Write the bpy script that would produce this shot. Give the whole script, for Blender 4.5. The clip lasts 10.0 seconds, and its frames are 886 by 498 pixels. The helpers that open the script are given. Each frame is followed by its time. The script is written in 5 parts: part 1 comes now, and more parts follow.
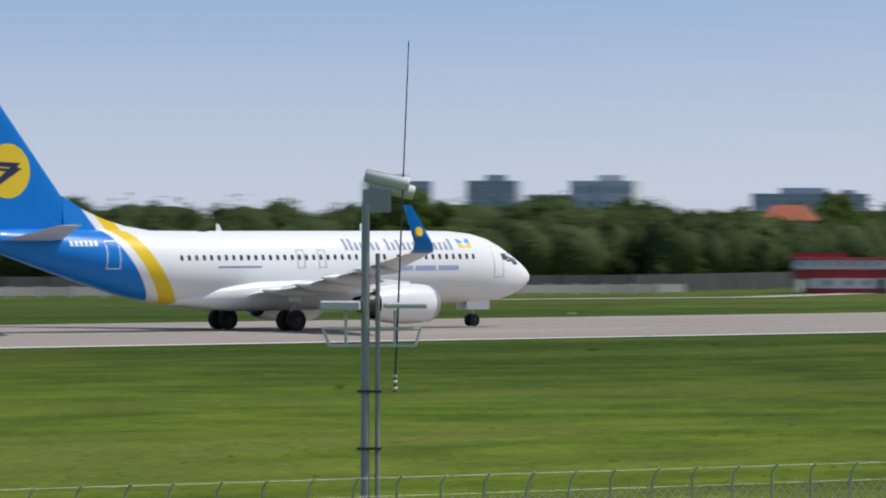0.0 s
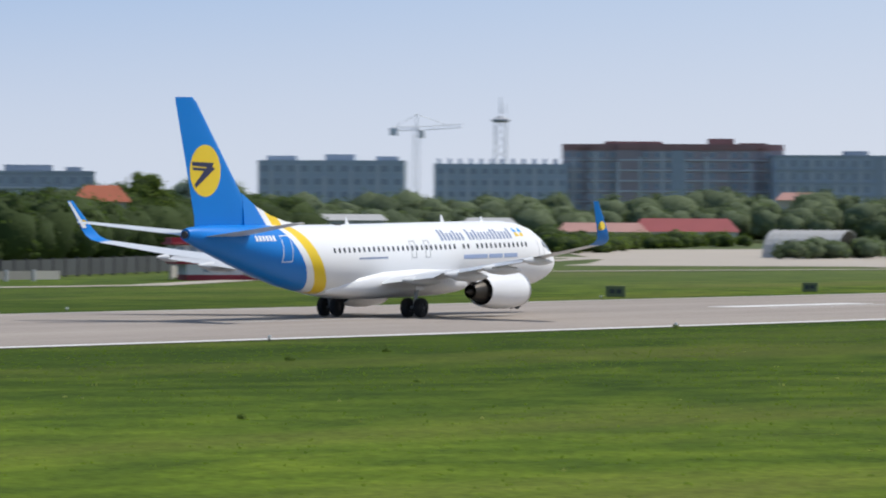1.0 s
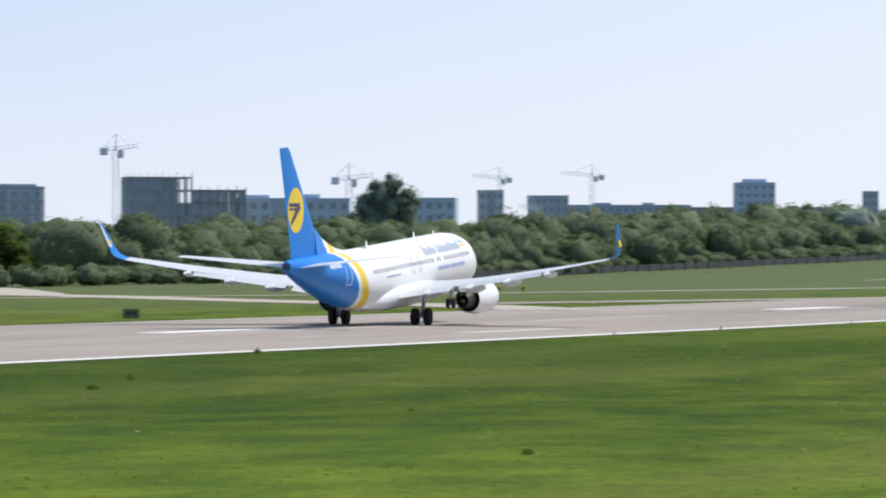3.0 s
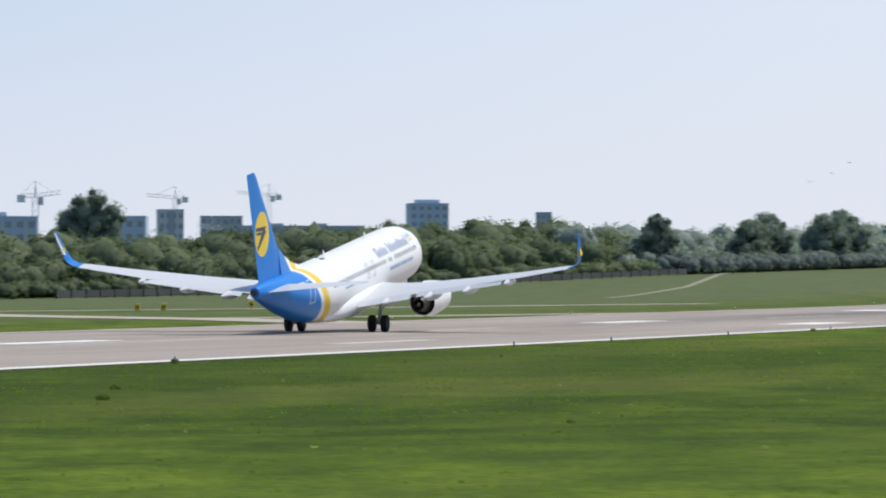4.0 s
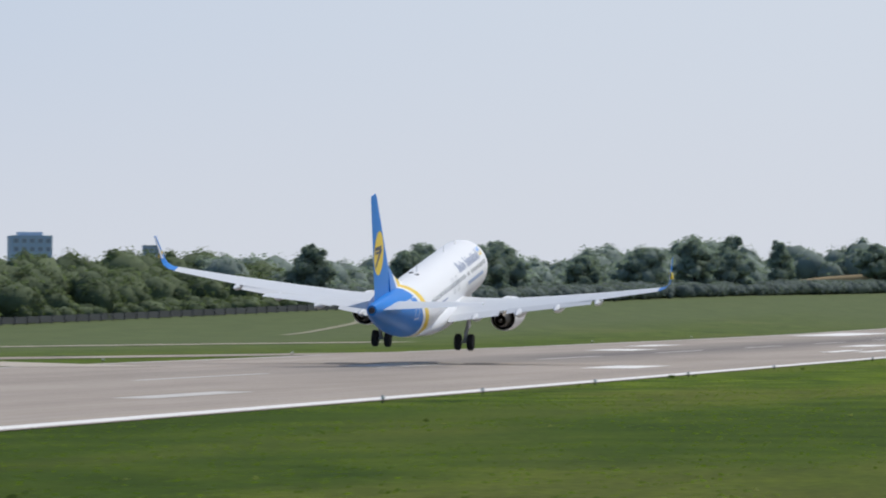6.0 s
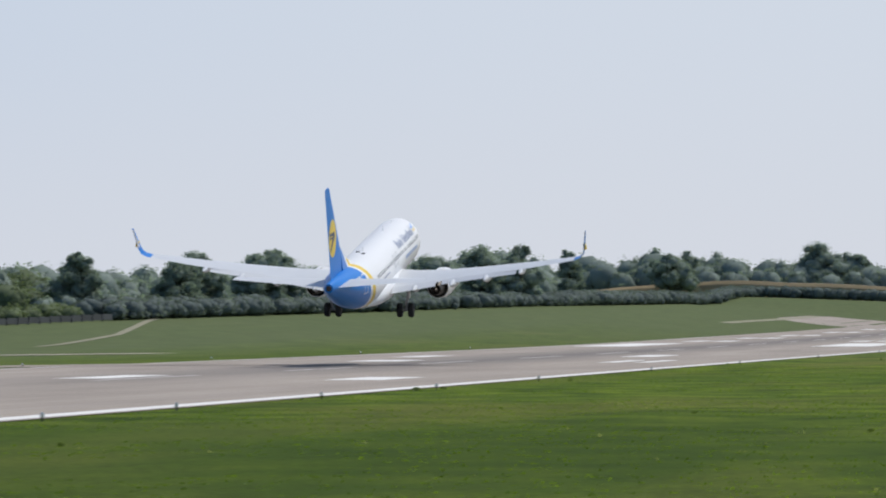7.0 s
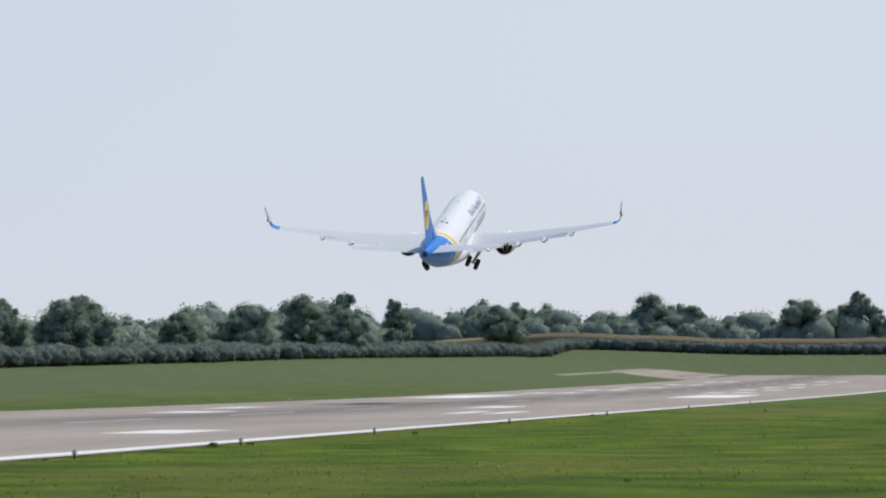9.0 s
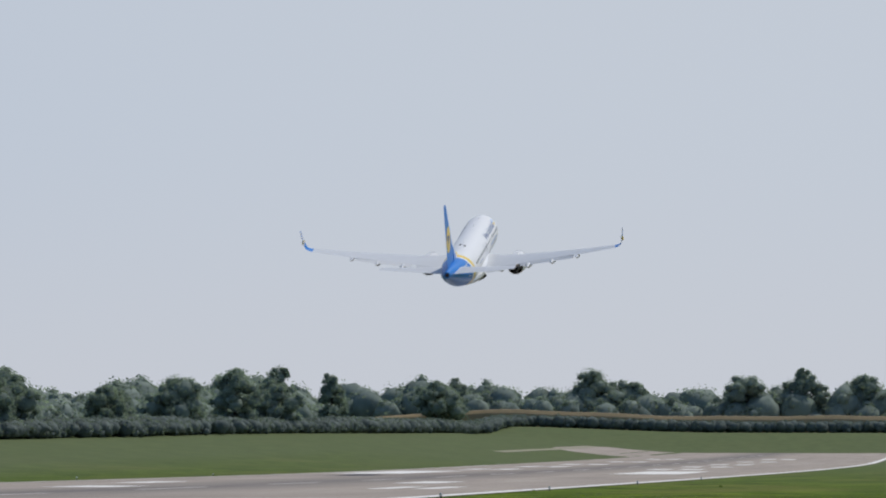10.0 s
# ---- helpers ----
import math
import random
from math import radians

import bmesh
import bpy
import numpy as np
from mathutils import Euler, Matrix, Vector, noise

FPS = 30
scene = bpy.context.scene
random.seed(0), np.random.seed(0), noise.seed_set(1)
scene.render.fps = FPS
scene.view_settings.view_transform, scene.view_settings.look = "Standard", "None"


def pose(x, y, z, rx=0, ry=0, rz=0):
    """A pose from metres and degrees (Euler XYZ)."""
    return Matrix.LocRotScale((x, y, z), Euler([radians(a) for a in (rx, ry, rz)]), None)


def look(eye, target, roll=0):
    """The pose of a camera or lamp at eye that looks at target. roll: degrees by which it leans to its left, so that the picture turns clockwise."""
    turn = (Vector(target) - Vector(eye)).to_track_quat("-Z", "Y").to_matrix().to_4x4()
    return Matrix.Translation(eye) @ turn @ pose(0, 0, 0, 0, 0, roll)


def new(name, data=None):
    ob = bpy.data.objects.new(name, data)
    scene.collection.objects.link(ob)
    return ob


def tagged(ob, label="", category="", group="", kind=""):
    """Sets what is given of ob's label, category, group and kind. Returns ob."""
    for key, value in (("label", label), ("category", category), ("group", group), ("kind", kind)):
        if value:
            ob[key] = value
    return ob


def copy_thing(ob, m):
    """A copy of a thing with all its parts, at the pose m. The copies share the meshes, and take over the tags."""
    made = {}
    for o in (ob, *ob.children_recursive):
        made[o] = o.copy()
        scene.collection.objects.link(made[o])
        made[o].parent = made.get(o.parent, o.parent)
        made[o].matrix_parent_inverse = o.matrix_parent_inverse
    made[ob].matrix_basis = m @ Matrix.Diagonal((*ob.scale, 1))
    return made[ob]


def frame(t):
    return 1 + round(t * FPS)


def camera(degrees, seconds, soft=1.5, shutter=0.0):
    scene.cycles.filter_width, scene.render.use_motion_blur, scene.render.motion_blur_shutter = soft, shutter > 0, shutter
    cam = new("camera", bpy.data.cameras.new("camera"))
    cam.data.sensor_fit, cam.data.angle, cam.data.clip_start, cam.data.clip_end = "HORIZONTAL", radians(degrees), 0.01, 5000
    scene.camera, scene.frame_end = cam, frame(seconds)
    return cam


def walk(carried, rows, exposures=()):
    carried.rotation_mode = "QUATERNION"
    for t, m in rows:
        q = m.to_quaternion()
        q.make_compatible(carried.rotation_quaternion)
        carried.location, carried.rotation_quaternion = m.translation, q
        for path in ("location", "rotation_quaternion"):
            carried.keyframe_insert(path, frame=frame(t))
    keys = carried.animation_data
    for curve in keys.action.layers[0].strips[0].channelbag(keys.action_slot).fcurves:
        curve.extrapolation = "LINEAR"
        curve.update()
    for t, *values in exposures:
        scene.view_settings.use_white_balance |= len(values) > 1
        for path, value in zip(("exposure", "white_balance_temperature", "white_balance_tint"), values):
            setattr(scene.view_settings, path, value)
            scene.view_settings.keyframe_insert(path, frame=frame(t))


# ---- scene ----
import functools

cam = camera(10.295, 10.0, 2.0, 0.3)


def eye(x, y, z, yaw, pitch, roll):
    """The camera's pose from its place, compass angle, tilt and lean."""
    return pose(x, y, z, 90 + pitch, 0, -yaw) @ pose(0, 0, 0, 0, 0, roll)


walk(cam, [
    (0.00, eye(8.8, -87.0, 4.71, 45.44, -0.01, 0.17)),
    (0.10, eye(8.4, -85.2, 4.76, 46.87, -0.01, 0.10)),
    (0.20, eye(7.7, -82.6, 4.81, 48.30, -0.02, 0.02)),
    (0.35, eye(6.3, -77.5, 4.88, 50.20, -0.04, 0.04)),
    (0.50, eye(5.0, -72.3, 4.98, 51.75, -0.06, 0.07)),
    (0.75, eye(5.9, -63.6, 5.30, 53.95, -0.16, 0.14)),
    (1.00, eye(8.5, -54.8, 5.68, 55.92, -0.29, 0.23)),
    (1.50, eye(13.2, -36.6, 5.87, 60.23, -0.37, 0.38)),
    (1.70, eye(15.5, -29.4, 5.82, 61.57, -0.33, 0.34)),
    (2.00, eye(19.0, -18.7, 5.59, 64.44, -0.20, 0.23)),
    (2.30, eye(20.6, -10.7, 5.11, 65.93, -0.06, 0.08)),
    (2.50, eye(20.9, -8.4, 4.81, 67.09, 0.02, 0.02)),
    (3.00, eye(12.7, -9.5, 4.57, 69.81, 0.17, 0.10)),
    (3.20, eye(15.3, -6.8, 4.37, 70.53, 0.23, 0.02)),
    (4.30, eye(43.2, 19.2, 3.27, 74.95, 0.51, 0.08)),
    (4.50, eye(49.0, 23.2, 3.40, 75.26, 0.53, 0.05)),
    (5.00, eye(64.5, 32.6, 3.95, 76.88, 0.75, 0.30)),
    (5.20, eye(70.6, 36.0, 3.92, 77.29, 0.74, 0.42)),
    (6.30, eye(107.3, 41.3, 3.10, 79.73, 0.98, 0.03)),
    (6.50, eye(113.8, 41.8, 3.00, 80.18, 1.01, 0.04)),
    (7.00, eye(129.5, 43.1, 3.00, 81.41, 1.06, -0.01)),
    (7.50, eye(145.0, 43.8, 2.90, 82.23, 1.12, -0.02)),
    (8.00, eye(159.8, 46.2, 2.80, 83.05, 1.17, -0.11)),
    (8.50, eye(174.4, 48.8, 2.60, 83.18, 1.35, -0.01)),
    (9.00, eye(188.9, 51.5, 2.40, 83.48, 1.71, -0.04)),
    (9.50, eye(203.4, 53.6, 2.30, 84.02, 2.37, -0.01)),
    (10.00, eye(218.1, 54.0, 2.10, 84.17, 2.62, 0.13)),
], exposures=[(0.0, -0.05), (0.5, 0.0), (1.0, 0.12), (1.5, 0.25), (2.5, 0.36), (3.2, 0.34), (4.5, 0.05), (5.0, -0.04), (6.5, -0.04), (8.5, -0.04), (9.1, -0.02), (9.5, -0.12), (10.0, -0.26)])

# ---- world and sun ----
SUN_EL, SUN_AZ = 57.0, 132.0
world = bpy.data.worlds.new("world")
scene.world = world
world.use_nodes = True
wn, wl = world.node_tree.nodes, world.node_tree.links
sky = wn.new("ShaderNodeTexSky")
sky.sky_type = "NISHITA"
sky.sun_disc = False
sky.sun_elevation, sky.sun_rotation = radians(SUN_EL), radians(SUN_AZ)
sky.air_density, sky.dust_density, sky.ozone_density = 1.0, 0.4, 1.0
# summer haze: whiter low down and towards the sun, bluer away from it
geo = wn.new("ShaderNodeTexCoord")
sep = wn.new("ShaderNodeSeparateXYZ")
wl.new(geo.outputs["Generated"], sep.inputs[0])
toward = wn.new("ShaderNodeVectorMath")
toward.operation = "DOT_PRODUCT"
toward.inputs[1].default_value = (math.sin(radians(SUN_AZ)), math.cos(radians(SUN_AZ)), 0)
wl.new(geo.outputs["Generated"], toward.inputs[0])


def graded(value, lo, hi):
    n = wn.new("ShaderNodeMapRange")
    n.interpolation_type = "SMOOTHSTEP"
    n.inputs["From Min"].default_value, n.inputs["From Max"].default_value = lo, hi
    wl.new(value, n.inputs["Value"])
    return n.outputs["Result"]


def blend(fac, a, b):
    n = wn.new("ShaderNodeMix")
    n.data_type = "RGBA"
    for v, k in ((fac, 0), (a, 6), (b, 7)):
        if isinstance(v, tuple):
            n.inputs[k].default_value = (*v, 1)
        else:
            wl.new(v, n.inputs[k])
    return n.outputs[2]


near_sun = graded(toward.outputs["Value"], 0.0, 0.72)
low_haze = blend(near_sun, (5.05, 5.6, 6.65), (6.1, 6.4, 7.05))
high_haze = blend(near_sun, (2.2, 3.75, 6.3), (5.9, 6.45, 7.3))
haze = blend(graded(sep.outputs[2], 0.005, 0.075), low_haze, high_haze)
wl.new(blend(graded(sep.outputs[2], 0.10, 0.55), haze, sky.outputs[0]), wn["Background"].inputs[0])
wn["Background"].inputs[1].default_value = 0.11
sun = new("sun", bpy.data.lights.new("sun", "SUN"))
sun.data.energy, sun.data.angle, sun.data.color = 3.6, radians(0.53), (1.0, 0.95, 0.88)
a, e = radians(SUN_AZ), radians(SUN_EL)
sun.matrix_world = look((0, 0, 0), (-math.sin(a) * math.cos(e), -math.cos(a) * math.cos(e), -math.sin(e)))


# ---- materials ----
def material(name, color, rough=0.6, metal=0.0, coat=0.0, spec=0.5):
    m = bpy.data.materials.new(name)
    m.use_nodes = True
    b = m.node_tree.nodes["Principled BSDF"]
    b.inputs["Base Color"].default_value = (*color, 1)
    b.inputs["Roughness"].default_value = rough
    b.inputs["Metallic"].default_value = metal
    b.inputs["Coat Weight"].default_value = coat
    b.inputs["Specular IOR Level"].default_value = spec
    return m


def coords(m, kind="Object"):
    return m.node_tree.nodes.new("ShaderNodeTexCoord").outputs[kind]


def noise_node(m, vec, scale, detail=4.0, stretch=None):
    n = m.node_tree.nodes.new("ShaderNodeTexNoise")
    n.inputs["Scale"].default_value, n.inputs["Detail"].default_value = scale, detail
    if stretch:
        mp = m.node_tree.nodes.new("ShaderNodeMapping")
        mp.inputs["Scale"].default_value = stretch
        m.node_tree.links.new(vec, mp.inputs["Vector"])
        vec = mp.outputs[0]
    m.node_tree.links.new(vec, n.inputs["Vector"])
    return n.outputs["Fac"]


def ramp(m, fac, stops):
    r = m.node_tree.nodes.new("ShaderNodeValToRGB")
    el = r.color_ramp.elements
    while len(el) < len(stops):
        el.new(0.5)
    for k, (p, c) in zip(el, stops):
        k.position, k.color = p, (*c, 1)
    m.node_tree.links.new(fac, r.inputs[0])
    return r.outputs[0]


def mix(m, fac, a, b, mode="MIX"):
    n = m.node_tree.nodes.new("ShaderNodeMix")
    n.data_type, n.blend_type = "RGBA", mode
    for v, k in ((fac, 0), (a, 6), (b, 7)):
        if isinstance(v, (int, float)):
            n.inputs[k].default_value = v
        elif isinstance(v, tuple):
            n.inputs[k].default_value = (*v, 1)
        else:
            m.node_tree.links.new(v, n.inputs[k])
    return n.outputs[2]


def maths(m, op, a, b=0.0):
    n = m.node_tree.nodes.new("ShaderNodeMath")
    n.operation = op
    for v, k in ((a, 0), (b, 1)):
        if isinstance(v, (int, float)):
            n.inputs[k].default_value = v
        else:
            m.node_tree.links.new(v, n.inputs[k])
    return n.outputs[0]


def axis(m, vec):
    n = m.node_tree.nodes.new("ShaderNodeSeparateXYZ")
    m.node_tree.links.new(vec, n.inputs[0])
    return n.outputs


def paint(m, color=None, bump=None, strength=0.3, rough=None, dist=0.02):
    b = m.node_tree.nodes["Principled BSDF"]
    if color is not None:
        m.node_tree.links.new(color, b.inputs["Base Color"])
    if rough is not None:
        m.node_tree.links.new(rough, b.inputs["Roughness"])
    if bump is not None:
        n = m.node_tree.nodes.new("ShaderNodeBump")
        n.inputs["Strength"].default_value, n.inputs["Distance"].default_value = strength, dist
        m.node_tree.links.new(bump, n.inputs["Height"])
        m.node_tree.links.new(n.outputs[0], b.inputs["Normal"])
    return m


def worn(name, color, rough=0.6, amount=0.25, scale=1.5, metal=0.0, bump=0.15):
    """A painted, plastered or concrete surface with stains and fine grain."""
    m = material(name, color, rough, metal)
    v = coords(m)
    dark = tuple(c * (1 - amount) for c in color)
    c1 = mix(m, maths(m, "MULTIPLY", noise_node(m, v, scale), 0.9), color, dark)
    c2 = mix(m, maths(m, "MULTIPLY", noise_node(m, v, scale * 14), 0.35), c1, tuple(c * 0.8 for c in color))
    return paint(m, c2, noise_node(m, v, scale * 20), bump)


def per_piece(name, color, rough=0.6, spread=0.25, metal=0.0):
    """A surface whose tone differs a little from piece to piece."""
    m = material(name, color, rough, metal)
    info = m.node_tree.nodes.new("ShaderNodeObjectInfo").outputs["Random"]
    c = mix(m, info, tuple(c * (1 - spread) for c in color), tuple(min(1, c * (1 + spread)) for c in color))
    c = mix(m, maths(m, "MULTIPLY", noise_node(m, coords(m), 3.0), 0.5), c, tuple(c * 0.7 for c in color))
    return paint(m, c)


WHITE = (0.82, 0.83, 0.84)
BLUE = (0.0, 0.185, 0.60)
YELLOW = (0.80, 0.56, 0.02)


def livery(name):
    """White aircraft paint with a yellow sash and a blue tail, divided by a curved line."""
    m = material(name, WHITE, 0.36, 0.0, 0.05, 0.3)
    v = coords(m)
    s = axis(m, v)
    up = maths(m, "MINIMUM", maths(m, "MAXIMUM", maths(m, "DIVIDE", maths(m, "SUBTRACT", s[2], 1.7), 3.65), 0.0), 1.0)
    fin = maths(m, "MULTIPLY", maths(m, "MAXIMUM", maths(m, "SUBTRACT", s[2], 5.35), 0.0), 0.8)
    u = maths(m, "ADD", maths(m, "ADD", s[0], fin), maths(m, "MULTIPLY", maths(m, "POWER", up, 0.8), 3.1))
    dirt = mix(m, maths(m, "MULTIPLY", noise_node(m, v, 0.8, 5, (0.3, 1, 1)), 0.22), WHITE, (0.62, 0.62, 0.61))
    c = mix(m, maths(m, "LESS_THAN", u, -6.3), dirt, YELLOW)
    c = mix(m, maths(m, "LESS_THAN", u, -7.3), c, dirt)
    c = mix(m, maths(m, "LESS_THAN", u, -7.9), c, BLUE)
    return paint(m, c, noise_node(m, v, 1.1, 2), 0.02, dist=0.05)


M_LIVERY = livery("aircraft_paint")
M_WHITE = worn("white_aircraft_paint", WHITE, 0.3, 0.12, 0.7, bump=0.02)
M_WING = worn("light_grey_wing_paint", (0.66, 0.68, 0.70), 0.32, 0.15, 0.6, bump=0.02)
M_BLUE = worn("blue_aircraft_paint", BLUE, 0.42, 0.12, 0.6, bump=0.02)
M_BLUE.node_tree.nodes["Principled BSDF"].inputs["Specular IOR Level"].default_value = 0.22
M_YELLOW = worn("yellow_paint", YELLOW, 0.4, 0.1)
M_NAVY = material("dark_navy_paint", (0.015, 0.02, 0.07), 0.4)
M_LETTER = material("slate_blue_lettering", (0.22, 0.27, 0.40), 0.4)
M_LETTER2 = material("blue_lettering", (0.32, 0.41, 0.62), 0.4)
M_BARS = material("white_lettering", (0.8, 0.82, 0.85), 0.4)
M_SKYBLUE = material("sky_blue_flag_paint", (0.03, 0.3, 0.8), 0.4)
M_PANE = material("dark_cabin_glass", (0.05, 0.055, 0.065), 0.1)
M_STEEL = worn("bare_steel", (0.55, 0.55, 0.56), 0.35, 0.2, 2.0, 0.9)
M_HOT = worn("heat_stained_metal", (0.075, 0.068, 0.06), 0.45, 0.4, 2.0, 0.8)
M_TYRE = worn("black_rubber", (0.016, 0.016, 0.017), 0.85, 0.3, 4.0)
M_DARK = worn("dark_grey_metal", (0.06, 0.06, 0.065), 0.5, 0.3, 2.0, 0.4)


# ---- mesh helpers ----
def mesh(name, bm, mat, smooth=False):
    me = bpy.data.meshes.new(name)
    bm.to_mesh(me)
    bm.free()
    for m in (mat if isinstance(mat, (list, tuple)) else [mat]):
        me.materials.append(m)
    if smooth:
        me.polygons.foreach_set("use_smooth", [True] * len(me.polygons))
        me.set_sharp_from_angle(angle=radians(40))
    return me


def part(name, bm, mat, parent, label="", smooth=False, at=None):
    ob = new(name, bm if isinstance(bm, bpy.types.Mesh) else mesh(name, bm, mat, smooth))
    ob.parent = parent
    if at is not None:
        ob.matrix_basis = at
    return tagged(ob, label)


def thing(name, at=None, label="", category="", group="", kind=""):
    ob = new(name)
    ob.empty_display_size = 0.5
    if at is not None:
        ob.matrix_basis = at
    return tagged(ob, label, category, group, kind)


def box(bm, x0, x1, y0, y1, z0, z1, m=None, bevel=0.0):
    vs = bmesh.ops.create_cube(bm, size=1.0)["verts"]
    for v in vs:
        v.co = Vector(((x0 + x1) / 2 + v.co.x * (x1 - x0), (y0 + y1) / 2 + v.co.y * (y1 - y0), (z0 + z1) / 2 + v.co.z * (z1 - z0)))
    if bevel:
        es = list({e for v in vs for e in v.link_edges})
        vs = list({v for f in bmesh.ops.bevel(bm, geom=es, offset=bevel, segments=1, affect="EDGES")["faces"] for v in f.verts} | {v for v in vs if v.is_valid})
    if m is not None:
        bmesh.ops.transform(bm, matrix=m, verts=vs)
    return bm


def boxes(*rows, m=None, bevel=0.0):
    bm = bmesh.new()
    for r in rows:
        box(bm, *r, m=m, bevel=bevel)
    return bm


def tube(bm, p, q, r0, r1=None, n=8):
    p, q = Vector(p), Vector(q)
    d = q - p
    m = Matrix.Translation((p + q) / 2) @ d.to_track_quat("Z", "Y").to_matrix().to_4x4()
    bmesh.ops.create_cone(bm, cap_ends=True, segments=n, radius1=r0, radius2=r0 if r1 is None else r1, depth=d.length, matrix=m)
    return bm


def loft(rings, closed=True, caps=True):
    """A skin over rings of equally many points."""
    bm = bmesh.new()
    vs = [[bm.verts.new(p) for p in ring] for ring in rings]
    n = len(rings[0])
    for a, b in zip(vs, vs[1:]):
        for i in range(n if closed else n - 1):
            j = (i + 1) % n
            bm.faces.new((a[i], a[j], b[j], b[i]))
    if caps and closed:
        bm.faces.new(vs[0][::-1])
        bm.faces.new(vs[-1])
    bmesh.ops.recalc_face_normals(bm, faces=bm.faces)
    return bm


def spin(profile, n=24, m=None):
    """A body of revolution round x from (x, radius) rows."""
    bm = loft([[(x, r * math.cos(2 * math.pi * i / n), r * math.sin(2 * math.pi * i / n)) for i in range(n)] for x, r in profile], caps=False)
    if m is not None:
        bmesh.ops.transform(bm, matrix=m, verts=bm.verts)
    return bm


# ---- ground ----
def ground_z(x, y=0.0):
    u = min(max(x, -300.0), 1700.0) / 1000
    far = min(max((x - 480) / 900, 0.0), 1.0)
    side = min(max((y - 130) / 80, 0.0), 1.0)
    side, near = side * side * (3 - 2 * side), min(max((300 - y) / 60, 0.0), 1.0)
    shelf = min(max((x - 720) / 160, 0.0), 1.0)
    end = min(max((x - 1765) / 160, 0.0), 1.0)
    return 0.72 * u + 2.55 * u * u + (4.5 * far * far * (3 - 2 * far) + 1.6 * shelf * near) * side + 8.0 * end * end * (3 - 2 * end) * (1 - 0.5 * side)


def grass_material():
    m = material("mown_grass", (0.07, 0.12, 0.02), 0.95, spec=0.05)
    v = coords(m)
    big = noise_node(m, v, 0.018, 3, (1, 1, 1))
    streak = noise_node(m, v, 0.05, 5, (0.35, 1.6, 1))
    mid = noise_node(m, v, 0.22, 8, (0.8, 1.2, 1))
    fine = noise_node(m, v, 3.0, 3)
    c = ramp(m, mid, [(0.34, (0.026, 0.052, 0.006)), (0.5, (0.083, 0.130, 0.009)), (0.64, (0.152, 0.204, 0.018))])
    dry = ramp(m, streak, [(0.49, (0, 0, 0)), (0.66, (0.6, 0.6, 0.6))])
    c = mix(m, dry, c, (0.178, 0.168, 0.045))
    c = mix(m, ramp(m, big, [(0.35, (0.55, 0.55, 0.55)), (0.65, (0, 0, 0))]), c, (0.060, 0.106, 0.010))
    # nearest grass brightened in its colour to make up for low exposure
    brightened_near = ramp(m, maths(m, "DIVIDE", axis(m, v)[0], 1000.0), [(0.085, (0.4, 0.4, 0.4)), (0.14, (0, 0, 0))])
    c = mix(m, brightened_near, c, (0.135, 0.200, 0.016))
    # darker band by the runway, deepened in colour to offset bright exposure
    darkened_band = maths(m, "MULTIPLY", ramp(m, maths(m, "DIVIDE", axis(m, v)[0], 1000.0), [(0.11, (0, 0, 0)), (0.15, (1, 1, 1)), (0.24, (1, 1, 1)), (0.34, (0, 0, 0))]), ramp(m, maths(m, "DIVIDE", axis(m, v)[1], 100.0), [(0.2, (0.35, 0.35, 0.35)), (0.6, (1, 1, 1))]))
    c = mix(m, maths(m, "MULTIPLY", darkened_band, ramp(m, streak, [(0.38, (0.85, 0.85, 0.85)), (0.6, (0.45, 0.45, 0.45))])), c, (0.032, 0.060, 0.005))
    c = mix(m, 1.0, c, ramp(m, fine, [(0.3, (0.6, 0.6, 0.6)), (0.7, (1.15, 1.15, 1.15))]), "MULTIPLY")
    # distance haze put into the colour: greyer grass far along and across
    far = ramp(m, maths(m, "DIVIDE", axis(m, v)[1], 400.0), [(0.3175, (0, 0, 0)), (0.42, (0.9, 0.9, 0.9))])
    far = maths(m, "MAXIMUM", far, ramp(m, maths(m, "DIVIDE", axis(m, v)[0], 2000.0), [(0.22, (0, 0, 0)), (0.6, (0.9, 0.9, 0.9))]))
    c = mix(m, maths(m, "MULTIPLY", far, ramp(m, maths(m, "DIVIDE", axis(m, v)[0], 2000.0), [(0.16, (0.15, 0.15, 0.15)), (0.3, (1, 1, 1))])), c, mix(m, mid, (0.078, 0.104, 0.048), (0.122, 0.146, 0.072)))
    return paint(m, c, fine, 0.35, dist=0.1)


